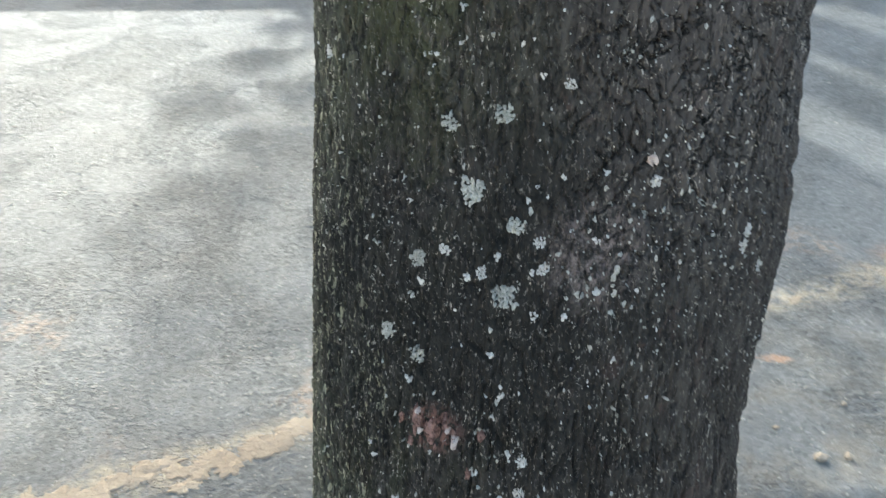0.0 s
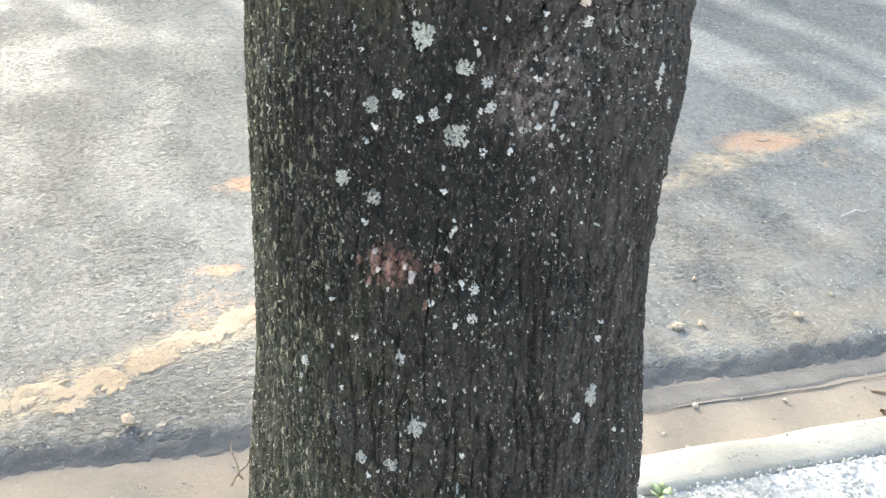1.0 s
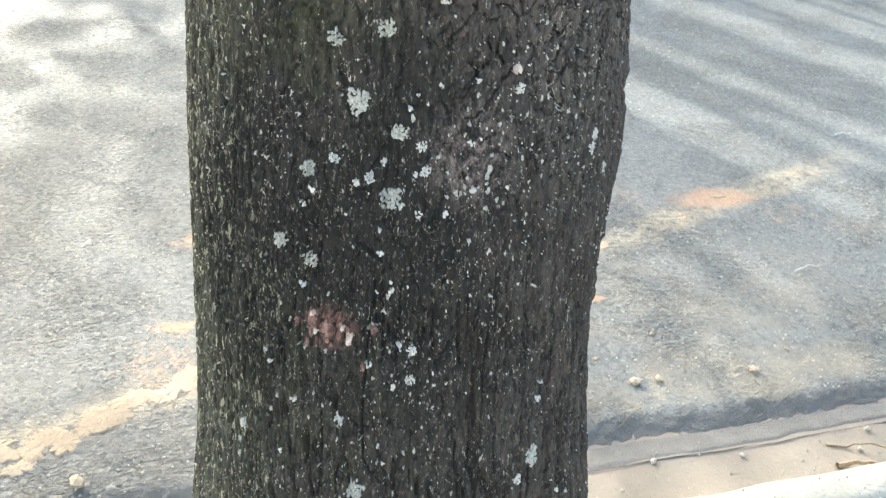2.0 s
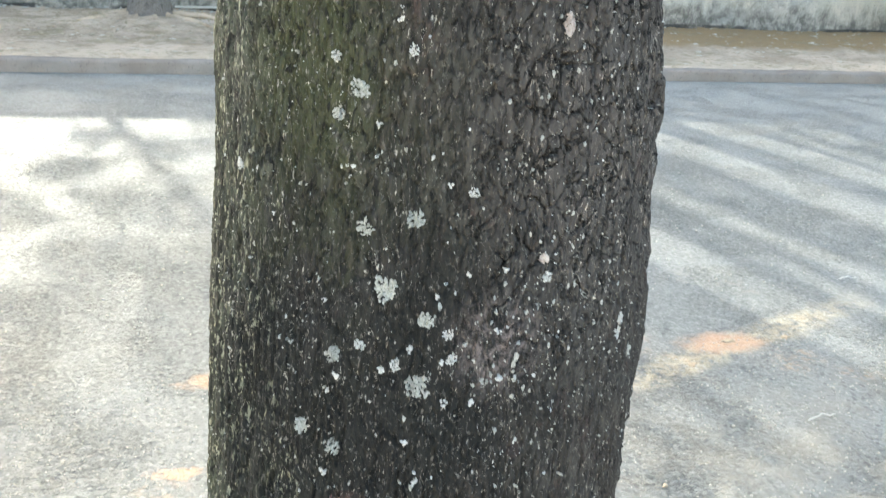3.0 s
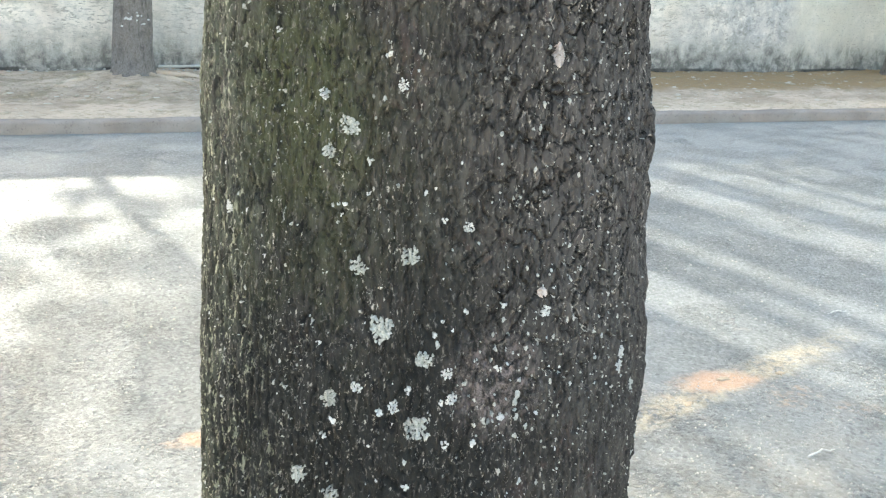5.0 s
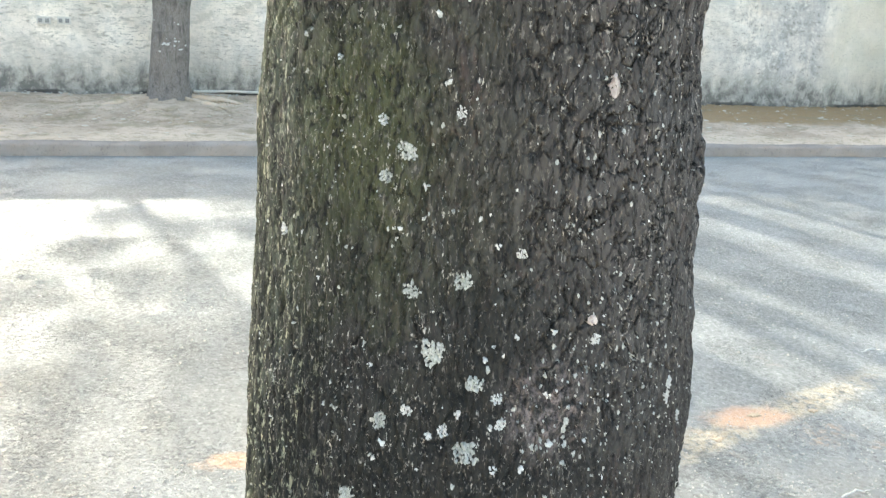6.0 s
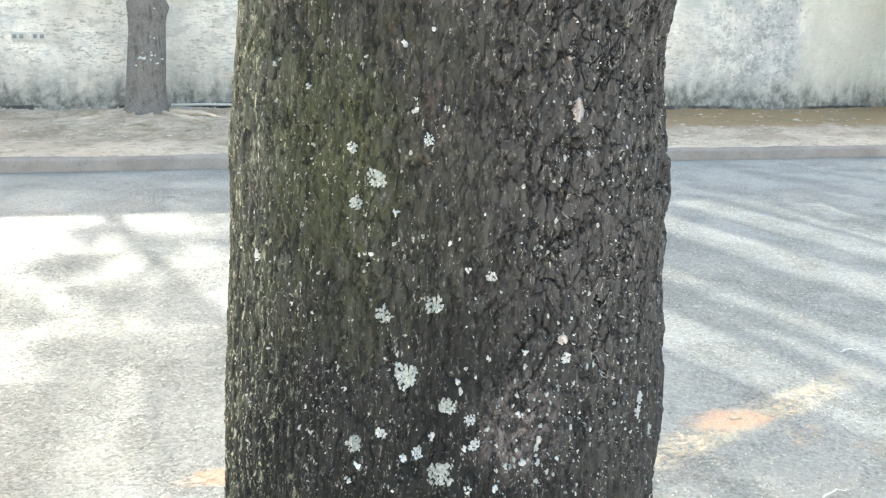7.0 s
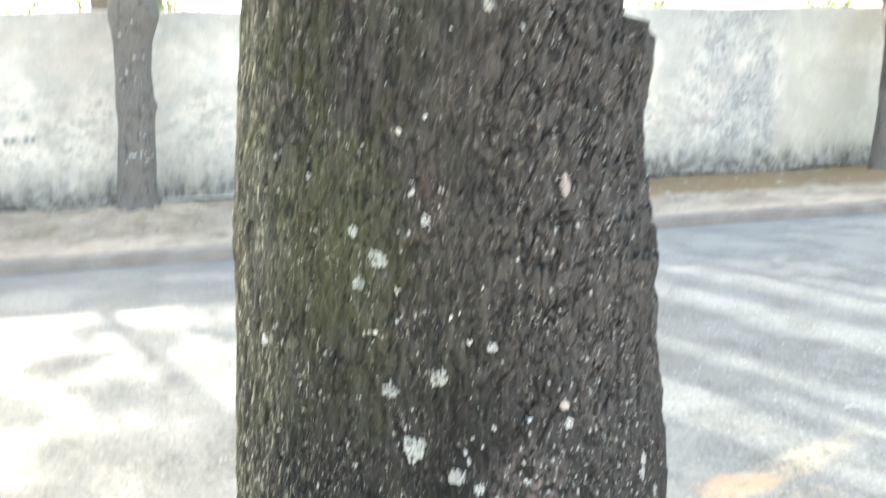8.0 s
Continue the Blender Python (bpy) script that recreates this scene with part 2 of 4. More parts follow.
def wall_material():
    k = Mat("peeling_limewash", 0.92, 0.2)
    flat = k.mapped((1, 1, 3.2))
    lime = k.noise(1.3, 6, 0.62, 0.6)
    rough_ = k.noise(11, 5, 0.7, 0.5, flat)
    c = k.mix(k.step(lime, 0.36, 0.64), (0.68, 0.60, 0.525), (0.91, 0.815, 0.715))
    cloud = k.step(k.noise(2.6, 7, 0.78, 0.2, k.mapped((1, 1, 1.3), (4, 0, 7))), 0.42, 0.66, 0, 0.7)
    c = k.mix(cloud, c, (0.55, 0.515, 0.47))
    # bare grey and brownish render showing through in short level scars, thickest at breast height
    belt = k.math('MULTIPLY', k.step(k.axis("Z"), 1.75, 1.15, 0.12, 1.0), k.step(k.axis("X"), 7.3, 6.5, 0.15, 1.0))
    scars = k.math('MULTIPLY', k.step(rough_, 0.53, 0.60, 0, 0.8), k.step(k.noise(1.7, 5, 0.7, 0.5, k.mapped((1, 1, 1.6), (3, 0, 1))), 0.44, 0.58, 0.3, 1.0))
    c = k.mix(k.math('MULTIPLY', scars, belt), c, (0.34, 0.30, 0.25))
    blots = k.step(k.noise(5.5, 6, 0.7, 0.2, k.mapped((1, 1, 1.9), (6, 0, 5))), 0.52, 0.60, 0, 0.5)
    c = k.mix(k.math('MULTIPLY', blots, belt), c, (0.44, 0.40, 0.34))
    # bluish-grey old paint coat on one stretch, in upright runs
    runs = k.noise(2.6, 5, 0.65, 0.5, k.mapped((1, 1, 0.5), (2, 0, 0)))
    zone = k.math('MULTIPLY', k.step(k.axis("X"), 6.3, 7.3), k.step(k.axis("X"), 8.9, 8.2))
    c = k.mix(k.math('MULTIPLY', zone, k.step(runs, 0.38, 0.6, 0.1, 0.85)), c, (0.42, 0.40, 0.385))
    worn = k.math('MULTIPLY', zone, k.step(k.noise(3.4, 6, 0.75, 0.25, k.mapped((1, 1, 1), (1, 0, 2))), 0.5, 0.6, 0, 0.6))
    c = k.mix(worn, c, (0.27, 0.255, 0.24))
    chips = k.noise(13, 7, 0.75, 0.3, k.mapped((1, 1, 1.5), (8, 0, 1)))
    c = k.mix(k.math('MULTIPLY', zone, k.step(chips, 0.56, 0.6, 0, 0.7)), c, (0.76, 0.71, 0.65))
    c = k.mix(k.math('MULTIPLY', zone, k.step(chips, 0.43, 0.39, 0, 0.75)), c, (0.2, 0.19, 0.18))
    warm = k.step(k.axis("X"), 8.25, 8.7)
    c = k.mix(k.math('MULTIPLY', warm, k.step(runs, 0.35, 0.7, 0.4, 0.9)), c, (0.60, 0.545, 0.45))
    # grey run-off below the coping and black mould rising from the foot
    c = k.mix(k.step(k.math('ADD', k.axis("Z"), k.math('MULTIPLY', runs, -0.9)), 1.25, 1.95, 0, 0.35), c, (0.37, 0.36, 0.34))
    foot = k.math('ADD', k.axis("Z"), k.math('MULTIPLY', k.noise(5, 6, 0.72, 0.4, k.mapped((1, 1, 0.5))), -0.85))
    c = k.mix(k.step(foot, 0.22, -0.2, 0, 0.6), c, (0.36, 0.34, 0.30))
    mould = k.math('MULTIPLY', k.step(foot, -0.03, -0.3, 0, 0.85), k.step(k.noise(8, 6, 0.75, 0.25, k.mapped((1, 1, 0.8), (9, 0, 2))), 0.38, 0.6, 0.25, 1.0))
    c = k.mix(mould, c, (0.105, 0.10, 0.09))
    # thin near-black wavy line low on the wall, broken by noise
    foot_line = k.math('ADD', k.axis("Z"), k.math('MULTIPLY', k.math('SUBTRACT', k.noise(3, 3, 0.6), 0.5), 0.05))
    c = k.mix(k.math('MULTIPLY', k.step(foot_line, 0.085, 0.06), k.step(k.noise(1.1, 2, 0.5, 0, k.mapped((1, 1, 1), (4, 4, 4))), 0.45, 0.55, 0.1, 0.85)), c, (0.045, 0.04, 0.037))
    c = k.mix(k.step(k.noise(34, 3, 0.6, 0, flat), 0.61, 0.69, 0, 0.7), c, (0.15, 0.138, 0.125))
    return k.done(c, k.math('ADD', rough_, k.math('MULTIPLY', k.noise(45, 4, 0.7), 0.5)), 0.02, None, 0.9)


def earth_material():
    k = Mat("trodden_earth", 0.95, 0.2)
    c = k.mix(k.step(k.noise(1.6, 6, 0.65, 0.4), 0.36, 0.66), (0.45, 0.34, 0.25), (0.64, 0.50, 0.385))
    # damp brown strip at the wall, pale cement skin at the kerb
    brown = k.math('MULTIPLY', k.step(k.math('ADD', k.axis("Y"), k.math('MULTIPLY', k.noise(2.2, 4, 0.6), 0.7)), 9.35, 9.7), k.step(k.axis("X"), 2.0, 3.5))
    c = k.mix(k.math('MULTIPLY', brown, 0.95), c, (0.36, 0.235, 0.125))
    pale = k.step(k.math('ADD', k.axis("Y"), k.math('MULTIPLY', k.noise(3, 4, 0.6), 0.5)), 8.75, 8.4)
    c = k.mix(k.math('MULTIPLY', pale, 0.5), c, (0.68, 0.55, 0.42))
    c = k.mix(k.step(k.noise(16, 5, 0.7, 0.6, k.mapped((0.5, 1, 1))), 0.50, 0.64, 0, 0.5), c, (0.27, 0.20, 0.135))
    c = k.mix(k.step(k.noise(2.7, 5, 0.7, 0.4, k.mapped((0.7, 1.3, 1), (2, 4, 0))), 0.53, 0.64, 0, 0.6), c, (0.29, 0.235, 0.145))
    c = k.mix(k.step(k.noise(60, 3, 0.6), 0.64, 0.72, 0, 0.6), c, (0.6, 0.56, 0.5))
    return k.done(c, k.noise(28, 6, 0.7), 0.02)


def leaf_material(name, a, b):
    k = Mat(name, 0.55, 0.4)
    n = k.t.nodes.new("ShaderNodeNewGeometry")
    c = k.mix(n.outputs["Random Per Island"], a, b)
    k.b.inputs["Transmission Weight"].default_value = 0.0
    k.b.inputs["Subsurface Weight"].default_value = 0.0
    return k.done(c)


def speckled(name, a, b, scale=300.0, rough=0.85, depth=0.001):
    k = Mat(name, rough, 0.3)
    n = k.t.nodes.new("ShaderNodeObjectInfo")
    c = k.mix(k.step(k.noise(scale, 4, 0.7), 0.38, 0.62), a, b)
    c = k.mix(k.math('MULTIPLY', n.outputs["Random"], 0.3), c, tuple(0.5 * x for x in b))
    return k.done(c, k.noise(scale * 1.7, 4, 0.7), depth)


BARK = bark_material("grey_brown_bark", (0.025, 0.0215, 0.019), (0.064, 0.057, 0.0495), (0.048, 0.051, 0.021), 0.75)
# paler bark for the distant trees, haze put into its colour
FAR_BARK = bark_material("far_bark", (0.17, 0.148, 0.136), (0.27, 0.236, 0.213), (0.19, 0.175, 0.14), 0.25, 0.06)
ASPHALT = asphalt_material()
WALL = wall_material()
EARTH = earth_material()
GUTTER = grit_material("sandy_gutter_concrete", (0.31, 0.265, 0.22), (0.245, 0.22, 0.19), (0.37, 0.315, 0.255), 60, 0.003)
GUTTER_GREY = grit_material("grey_cement_fillet", (0.19, 0.178, 0.165), (0.25, 0.235, 0.215), (0.14, 0.13, 0.12), 80, 0.004)
KERB = grit_material("pale_kerb_concrete", (0.34, 0.33, 0.29), (0.45, 0.435, 0.385), (0.28, 0.27, 0.245), 40, 0.005)
FAR_KERB = grit_material("grey_kerb_concrete", (0.25, 0.205, 0.175), (0.335, 0.28, 0.24), (0.17, 0.14, 0.12), 25, 0.006)
PAVING = grit_material("white_crushed_mortar", (0.62, 0.61, 0.58), (0.72, 0.71, 0.69), (0.52, 0.5, 0.47), 45, 0.01)
ASPHALT_EDGE = grit_material("shaded_asphalt_edge", (0.175, 0.168, 0.157), (0.215, 0.206, 0.192), (0.28, 0.265, 0.24), 90, 0.008)
SAND = grit_material("yellow_sand_mortar", (0.46, 0.36, 0.255), (0.56, 0.455, 0.335), (0.34, 0.27, 0.2), 60, 0.006)
ORANGE = grit_material("orange_mortar", (0.66, 0.36, 0.20), (0.70, 0.46, 0.28), (0.55, 0.36, 0.25), 40, 0.004)
SOIL = grit_material("field_soil", (0.23, 0.19, 0.14), (0.17, 0.16, 0.10), (0.12, 0.11, 0.07), 8, 0.03)
LICHEN = speckled("grey_green_lichen", (0.30, 0.30, 0.265), (0.50, 0.495, 0.45), 420)
LICHEN_WHITE = speckled("white_lichen", (0.46, 0.45, 0.42), (0.66, 0.645, 0.61), 500)
WOUND = speckled("pink_inner_bark", (0.10, 0.055, 0.045), (0.36, 0.215, 0.18), 190, 0.9, 0.005)
CHIP = speckled("pale_wood_chip", (0.46, 0.37, 0.33), (0.62, 0.54, 0.49), 260, 0.8, 0.002)
PEBBLE = speckled("pale_pebble", (0.45, 0.41, 0.35), (0.62, 0.58, 0.52), 120)
TAN_STONE = speckled("tan_stone", (0.40, 0.325, 0.24), (0.52, 0.43, 0.33), 90)
TWIG = speckled("dry_twig", (0.30, 0.22, 0.15), (0.46, 0.37, 0.27), 150)
PALE_TWIG = speckled("bleached_twig", (0.62, 0.60, 0.55), (0.72, 0.70, 0.66), 150)
PIPE = speckled("white_plastic_pipe", (0.56, 0.52, 0.46), (0.64, 0.60, 0.54), 40, 0.7)
HOLE = speckled("dark_recess", (0.15, 0.145, 0.14), (0.22, 0.215, 0.21), 40)
VENT_SHADE = speckled("vent_shade", (0.2, 0.19, 0.18), (0.34, 0.32, 0.3), 40)
LEAF = leaf_material("green_leaf", (0.045, 0.085, 0.02), (0.09, 0.13, 0.035))
LEAF_LIGHT = leaf_material("light_green_leaf", (0.26, 0.32, 0.15), (0.38, 0.43, 0.25))
DRY_LEAF = leaf_material("dry_leaf", (0.34, 0.26, 0.16), (0.62, 0.55, 0.45))


# ---- building helpers ----
rng = np.random.RandomState(11)


def mesh_of(name, verts, faces, material, smooth=True):
    me = bpy.data.meshes.new(name)
    me.from_pydata([tuple(v) for v in verts], [], [tuple(f) for f in faces])
    me.materials.append(material)
    if smooth:
        me.polygons.foreach_set("use_smooth", [True] * len(me.polygons))
    me.update()
    return me


def grid_mesh(name, P, material, smooth=True):
    """A mesh from a rows x cols x 3 array of places."""
    r, c = P.shape[:2]
    me = bpy.data.meshes.new(name)
    me.vertices.add(r * c)
    me.vertices.foreach_set("co", P.astype(np.float32).ravel())
    i = np.arange(r * c, dtype=np.int32).reshape(r, c)
    q = np.stack([i[:-1, :-1], i[:-1, 1:], i[1:, 1:], i[1:, :-1]], -1).reshape(-1, 4)
    me.loops.add(q.size)
    me.loops.foreach_set("vertex_index", q.ravel())
    me.polygons.add(len(q))
    me.polygons.foreach_set("loop_start", np.arange(0, q.size, 4, dtype=np.int32))
    me.polygons.foreach_set("use_smooth", np.full(len(q), smooth))
    me.materials.append(material)
    me.update(calc_edges=True)
    me.validate()
    return me


def part(name, data, parent, label=""):
    ob = new(name, data)
    ob.parent = parent
    return tagged(ob, label)


def thing(name, data, label, category, kind="", group=""):
    return tagged(new(name, data), label, category, group, kind)


TABLE = np.random.RandomState(5).rand(8, 256, 256)


def vnoise(x, y, s=0):
    """Smooth value noise, 0 to 1."""
    xi, yi = np.floor(x).astype(int), np.floor(y).astype(int)
    fx, fy = x - xi, y - yi
    fx, fy = fx * fx * (3 - 2 * fx), fy * fy * (3 - 2 * fy)
    T = TABLE[s % 8]
    a, b = T[xi & 255, yi & 255], T[(xi + 1) & 255, yi & 255]
    c, d = T[xi & 255, (yi + 1) & 255], T[(xi + 1) & 255, (yi + 1) & 255]
    return (a * (1 - fx) + b * fx) * (1 - fy) + (c * (1 - fx) + d * fx) * fy


def fbm(x, y, s=0, n=4):
    out, amp, tot = 0.0, 1.0, 0.0
    for k in range(n):
        out, tot = out + amp * vnoise(x * 2 ** k + 17 * k, y * 2 ** k + 9 * k, s + k), tot + amp
        amp *= 0.5
    return out / tot


def worley(x, y, s=0):
    """Distances to the nearest and second nearest of jittered points."""
    xi, yi = np.floor(x).astype(int), np.floor(y).astype(int)
    f1, f2 = np.full(x.shape, 9.0), np.full(x.shape, 9.0)
    for i in (-1, 0, 1):
        for j in (-1, 0, 1):
            a, b = (xi + i) & 255, (yi + j) & 255
            d = np.hypot(xi + i + TABLE[s % 8][a, b] - x, yi + j + TABLE[(s + 3) % 8][a, b] - y)
            f2 = np.minimum(f2, np.maximum(f1, d))
            f1 = np.minimum(f1, d)
    return f1, f2


def smooth01(v, lo, hi):
    t = np.clip((v - lo) / (hi - lo), 0, 1)
    return t * t * (3 - 2 * t)


def tube(path, radii, sides=10, wobble=0.0, seed=0):
    """Rows x cols x 3 places of a tapered tube along a path."""
    path = np.array(path, float)
    tang = np.gradient(path, axis=0)
    rows = []
    r0 = np.random.RandomState(seed)
    for p, d, r in zip(path, tang, radii):
        d = d / np.linalg.norm(d)
        u = np.cross(d, (0.31, 0.9, 0.2))
        u /= np.linalg.norm(u)
        v = np.cross(d, u)
        a = np.linspace(0, 2 * np.pi, sides + 1)
        rr = r * (1 + wobble * r0.uniform(-1, 1, sides + 1))
        rr[-1] = rr[0]
        rows.append(p + np.outer(np.cos(a) * rr, u) + np.outer(np.sin(a) * rr, v))
    return np.array(rows)


def bent(a, b, n, sag, seed):
    """A path from a to b that wanders a little."""
    r0 = np.random.RandomState(seed)
    t = np.linspace(0, 1, n)[:, None]
    p = np.array(a) * (1 - t) + np.array(b) * t
    off = np.cumsum(r0.normal(0, 1, (n, 3)), 0)
    off -= t * off[-1]
    return p + off * sag / math.sqrt(n) + np.array((0, 0, 1)) * np.sin(t * np.pi) * sag


def bar(name, x0, x1, y0, y1, z0, z1, material, bevel=0.01, step=0.0, rough=0.0, seed=0):
    """A long bar along x with rounded upper edges and a slightly uneven face."""
    n = max(2, int((x1 - x0) / (step or (x1 - x0))) + 1)
    xs = np.linspace(x0, x1, n)
    k = bevel
    prof = [(y0, z0), (y0, z1 - k), (y0 + 0.3 * k, z1 - 0.3 * k), (y0 + k, z1), ((y0 + y1) / 2, z1), (y1 - k, z1), (y1 - 0.3 * k, z1 - 0.3 * k), (y1, z1 - k), (y1, z0)]
    P = np.zeros((n, len(prof), 3))
    for j, (y, z) in enumerate(prof):
        P[:, j] = np.stack([xs, np.full(n, y) + rough * (fbm(xs * 6, xs * 0 + j * 0.3, seed) - 0.5), np.full(n, z) + rough * (fbm(xs * 5 + 40, xs * 0 + j * 0.25, seed + 1) - 0.5)], -1)
    return grid_mesh(name, P[:, ::-1], material)


def blob(name, size, material, seed, flat=0.6, level=1):
    """A small uneven stone."""
    bm = bmesh.new()
    bmesh.ops.create_icosphere(bm, subdivisions=level, radius=1.0)
    r0 = random.Random(seed)
    for v in bm.verts:
        v.co *= r0.uniform(0.75, 1.15)
        v.co.x, v.co.y, v.co.z = v.co.x * size, v.co.y * size * 0.75, v.co.z * size * flat
    me = bpy.data.meshes.new(name)
    bm.to_mesh(me)
    bm.free()
    me.materials.append(material)
    return me


# ---- road, kerbs, pavements ----
X0, X1 = -30.0, 45.0
ground = thing("ground", grid_mesh("ground", np.stack(np.meshgrid(np.linspace(-400, 400, 41), np.linspace(-400, 400, 41)) + [np.full((41, 41), -0.34)], -1), SOIL), "flat brown earth reaching to the horizon", "ground", "structure")

# asphalt sheet, finer near the tree, with a ragged broken edge above the gutter
ex = np.concatenate([np.linspace(X0, -1.6, 60), np.linspace(-1.58, 3.6, 420), np.linspace(3.7, X1, 90)])
edge = 0.985 + 0.045 * (fbm(ex * 4, ex * 0, 1, 5) - 0.5)
ey = np.concatenate([np.linspace(0, 0.35, 70), np.linspace(0.36, 2.2, 120)[1:], np.linspace(2.25, 6.755, 40)])
EX, EY = np.meshgrid(ex, ey)
Y = edge[None, :] + EY * (7.74 - edge[None, :]) / 6.755
lip = smooth01(EY, 0.0, 0.10)
Z = -0.130 - 0.036 * (1 - lip) ** 1.2 + 0.008 * (fbm(EX * 22, Y * 22, 2, 4) - 0.5) * np.exp(-EY * 1.2) + 0.018 * np.sin(np.clip(EY / 6.755, 0, 1) * np.pi)
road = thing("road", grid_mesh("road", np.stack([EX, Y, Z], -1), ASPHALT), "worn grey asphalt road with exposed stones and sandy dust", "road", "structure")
# the broken face of the asphalt course
face = np.stack([np.stack([ex, edge + 0.001, Z[0] + 0.0005], -1), np.stack([ex, edge - 0.012 + 0.012 * (fbm(ex * 14, ex * 0, 3) - 0.5), np.full(len(ex), -0.168)], -1)], 0)
thing("road_edge", grid_mesh("road_edge", face[::-1], ASPHALT_EDGE), "dark broken edge of the asphalt above the gutter", "road edge", "structure")
# coarse band of asphalt along the edge, the slope's shade put into its colour
bx, by = np.meshgrid(ex[40:520], np.linspace(0, 1, 16))
be = edge[40:520][None, :]
BY = be + by * (0.055 + 0.06 * (fbm(bx * 16, bx * 0 + 3, 4, 5) - 0.3))
BZ = -0.1285 - 0.036 * (1 - smooth01(BY - be, 0.0, 0.10)) ** 1.2 + 0.016 * (fbm(bx * 60, BY * 60, 5) - 0.5) + 0.003 * np.sin(by * np.pi) - 0.004 * (by > 0.99)
thing("asphalt_band", grid_mesh("asphalt_band", np.stack([bx, BY, BZ], -1), ASPHALT_EDGE), "coarse asphalt band beside the gutter, its shade put into the colour", "road edge", "structure")

gx, gy = np.meshgrid(np.concatenate([np.linspace(X0, -1.6, 30), np.linspace(-1.5, 3.5, 260), np.linspace(3.7, X1, 40)]), np.linspace(0.60, 1.06, 30))
gz = -0.150 - 0.012 * smooth01(gy, 0.64, 0.9) + 0.006 * (fbm(gx * 9, gy * 9, 6) - 0.5)
thing("gutter", grid_mesh("gutter", np.stack([gx, gy, gz], -1), GUTTER), "sandy tan concrete gutter with drifted dust", "gutter", "structure")
fx = np.linspace(0.2, 3.4, 200)
fp = np.zeros((200, 8, 3))
for j in range(8):
    w = j / 7
    fp[:, j] = np.stack([fx, 0.925 + 0.02 * (fbm(fx * 3, fx * 0, 2) - 0.5) - 0.026 * (1 - w) * (0.3 + 1.4 * fbm(fx * 7, fx * 0 + 2, 4, 5)) * np.clip((1.9 - fx) / 1.2, 0.2, 1) + w * 0.06, -0.1650 + 0.006 * min(1.0, w * 6) + 0.004 * (fbm(fx * 16, fx * 0 + j, 3) - 0.5)], -1)
thing("cement_fillet", grid_mesh("cement_fillet", fp.transpose(1, 0, 2), GUTTER_GREY), "cracked grey cement fillet between gutter and asphalt", "gutter", "structure")

# dark tube laid on the gutter to draw the crack beside the fillet
cx_ = np.linspace(0.75, 2.3, 90)
crack = np.stack([cx_, 0.912 + 0.02 * (fbm(cx_ * 3, cx_ * 0, 2) - 0.5) - 0.014 * fbm(cx_ * 7, cx_ * 0 + 2, 4, 5), np.full(90, -0.1595)], -1)
thing("gutter_crack", grid_mesh("gutter_crack", tube(crack, np.clip(0.0045 * (fbm(cx_ * 5, cx_ * 0 + 7, 1, 3) - 0.3), 0.0002, 0.002), 6), HOLE), "thin dark line drawn along the crack by the cement fillet", "crack", "structure")
thing("kerb_near", bar("kerb_near", X0, X1, 0.525, 0.640, -0.20, 0.0, KERB, 0.022, 0.03, 0.014, 1), "pale worn concrete kerb speckled with grit", "kerb", "structure")
thing("kerb_far", bar("kerb_far", X0, X1, 7.745, 7.90, -0.20, -0.015, FAR_KERB, 0.025, 0.12, 0.025, 4), "grey concrete kerb along the opposite pavement", "kerb", "structure")

px, py = np.meshgrid(np.concatenate([np.linspace(X0, -1, 30), np.linspace(-0.9, 3.0, 330), np.linspace(3.2, X1, 40)]), np.concatenate([np.linspace(-9, -0.6, 20), np.linspace(-0.55, 0.526, 100)]))
near_ = smooth01(px, -0.95, -0.8) * smooth01(px, 3.1, 2.9) * smooth01(py, -0.6, -0.5)
pz = -0.012 + near_ * (0.022 * (fbm(px * 14, py * 14, 4) - 0.5) + 0.010 * (fbm(px * 60, py * 60, 2, 2) - 0.5))
pavement_near = thing("pavement_near", grid_mesh("pavement_near", np.stack([px, py, pz], -1), PAVING), "rough white crushed mortar pavement beside the kerb", "pavement", "structure")
thing("wall_behind", bar("wall_behind", X0, X1, -9.4, -9.2, -0.3, 2.6, WALL, 0.02, 0.5, 0.01, 2), "plain plastered wall closing the near side", "wall", "structure")

qx, qy = np.meshgrid(np.concatenate([np.linspace(X0, -3.2, 20), np.linspace(-3, 11.5, 330), np.linspace(12, X1, 30)]), np.linspace(7.88, 10.8, 90))
mound = 0.085 * np.exp(-(((qx + 0.6) / 0.75) ** 2 + ((qy - 9.8) / 0.62) ** 2)) + 0.07 * np.exp(-(((qx - 9.86) / 0.7) ** 2 + ((qy - 9.9) / 0.6) ** 2))
roots = mound * 0.55 * (1 - 2 * np.abs(fbm(np.arctan2(qy - 9.8, qx + 0.6) * 3.2, np.hypot(qx + 0.6, qy - 9.8) * 2, 3) - 0.5)) 
qz = -0.02 + 0.055 * smooth01(qy, 7.9, 10.5) + mound * 0.75 + roots * 0.5 + 0.05 * (fbm(qx * 2.5, qy * 4, 1) - 0.5) + 0.045 * (fbm(qx * 9, qy * 12, 5) - 0.5)
qz = np.where(qy < 7.93, -0.03, qz)
thing("pavement_far", grid_mesh("pavement_far", np.stack([qx, qy, qz], -1), EARTH), "trodden dusty earth pavement with litter and surface roots", "pavement", "structure")


def far_ground(x, y):
    return -0.02 + 0.055 * float(smooth01(np.array(y), 7.9, 10.5)) + 0.75 * 0.085 * math.exp(-(((x + 0.6) / 0.75) ** 2 + ((y - 9.8) / 0.62) ** 2))


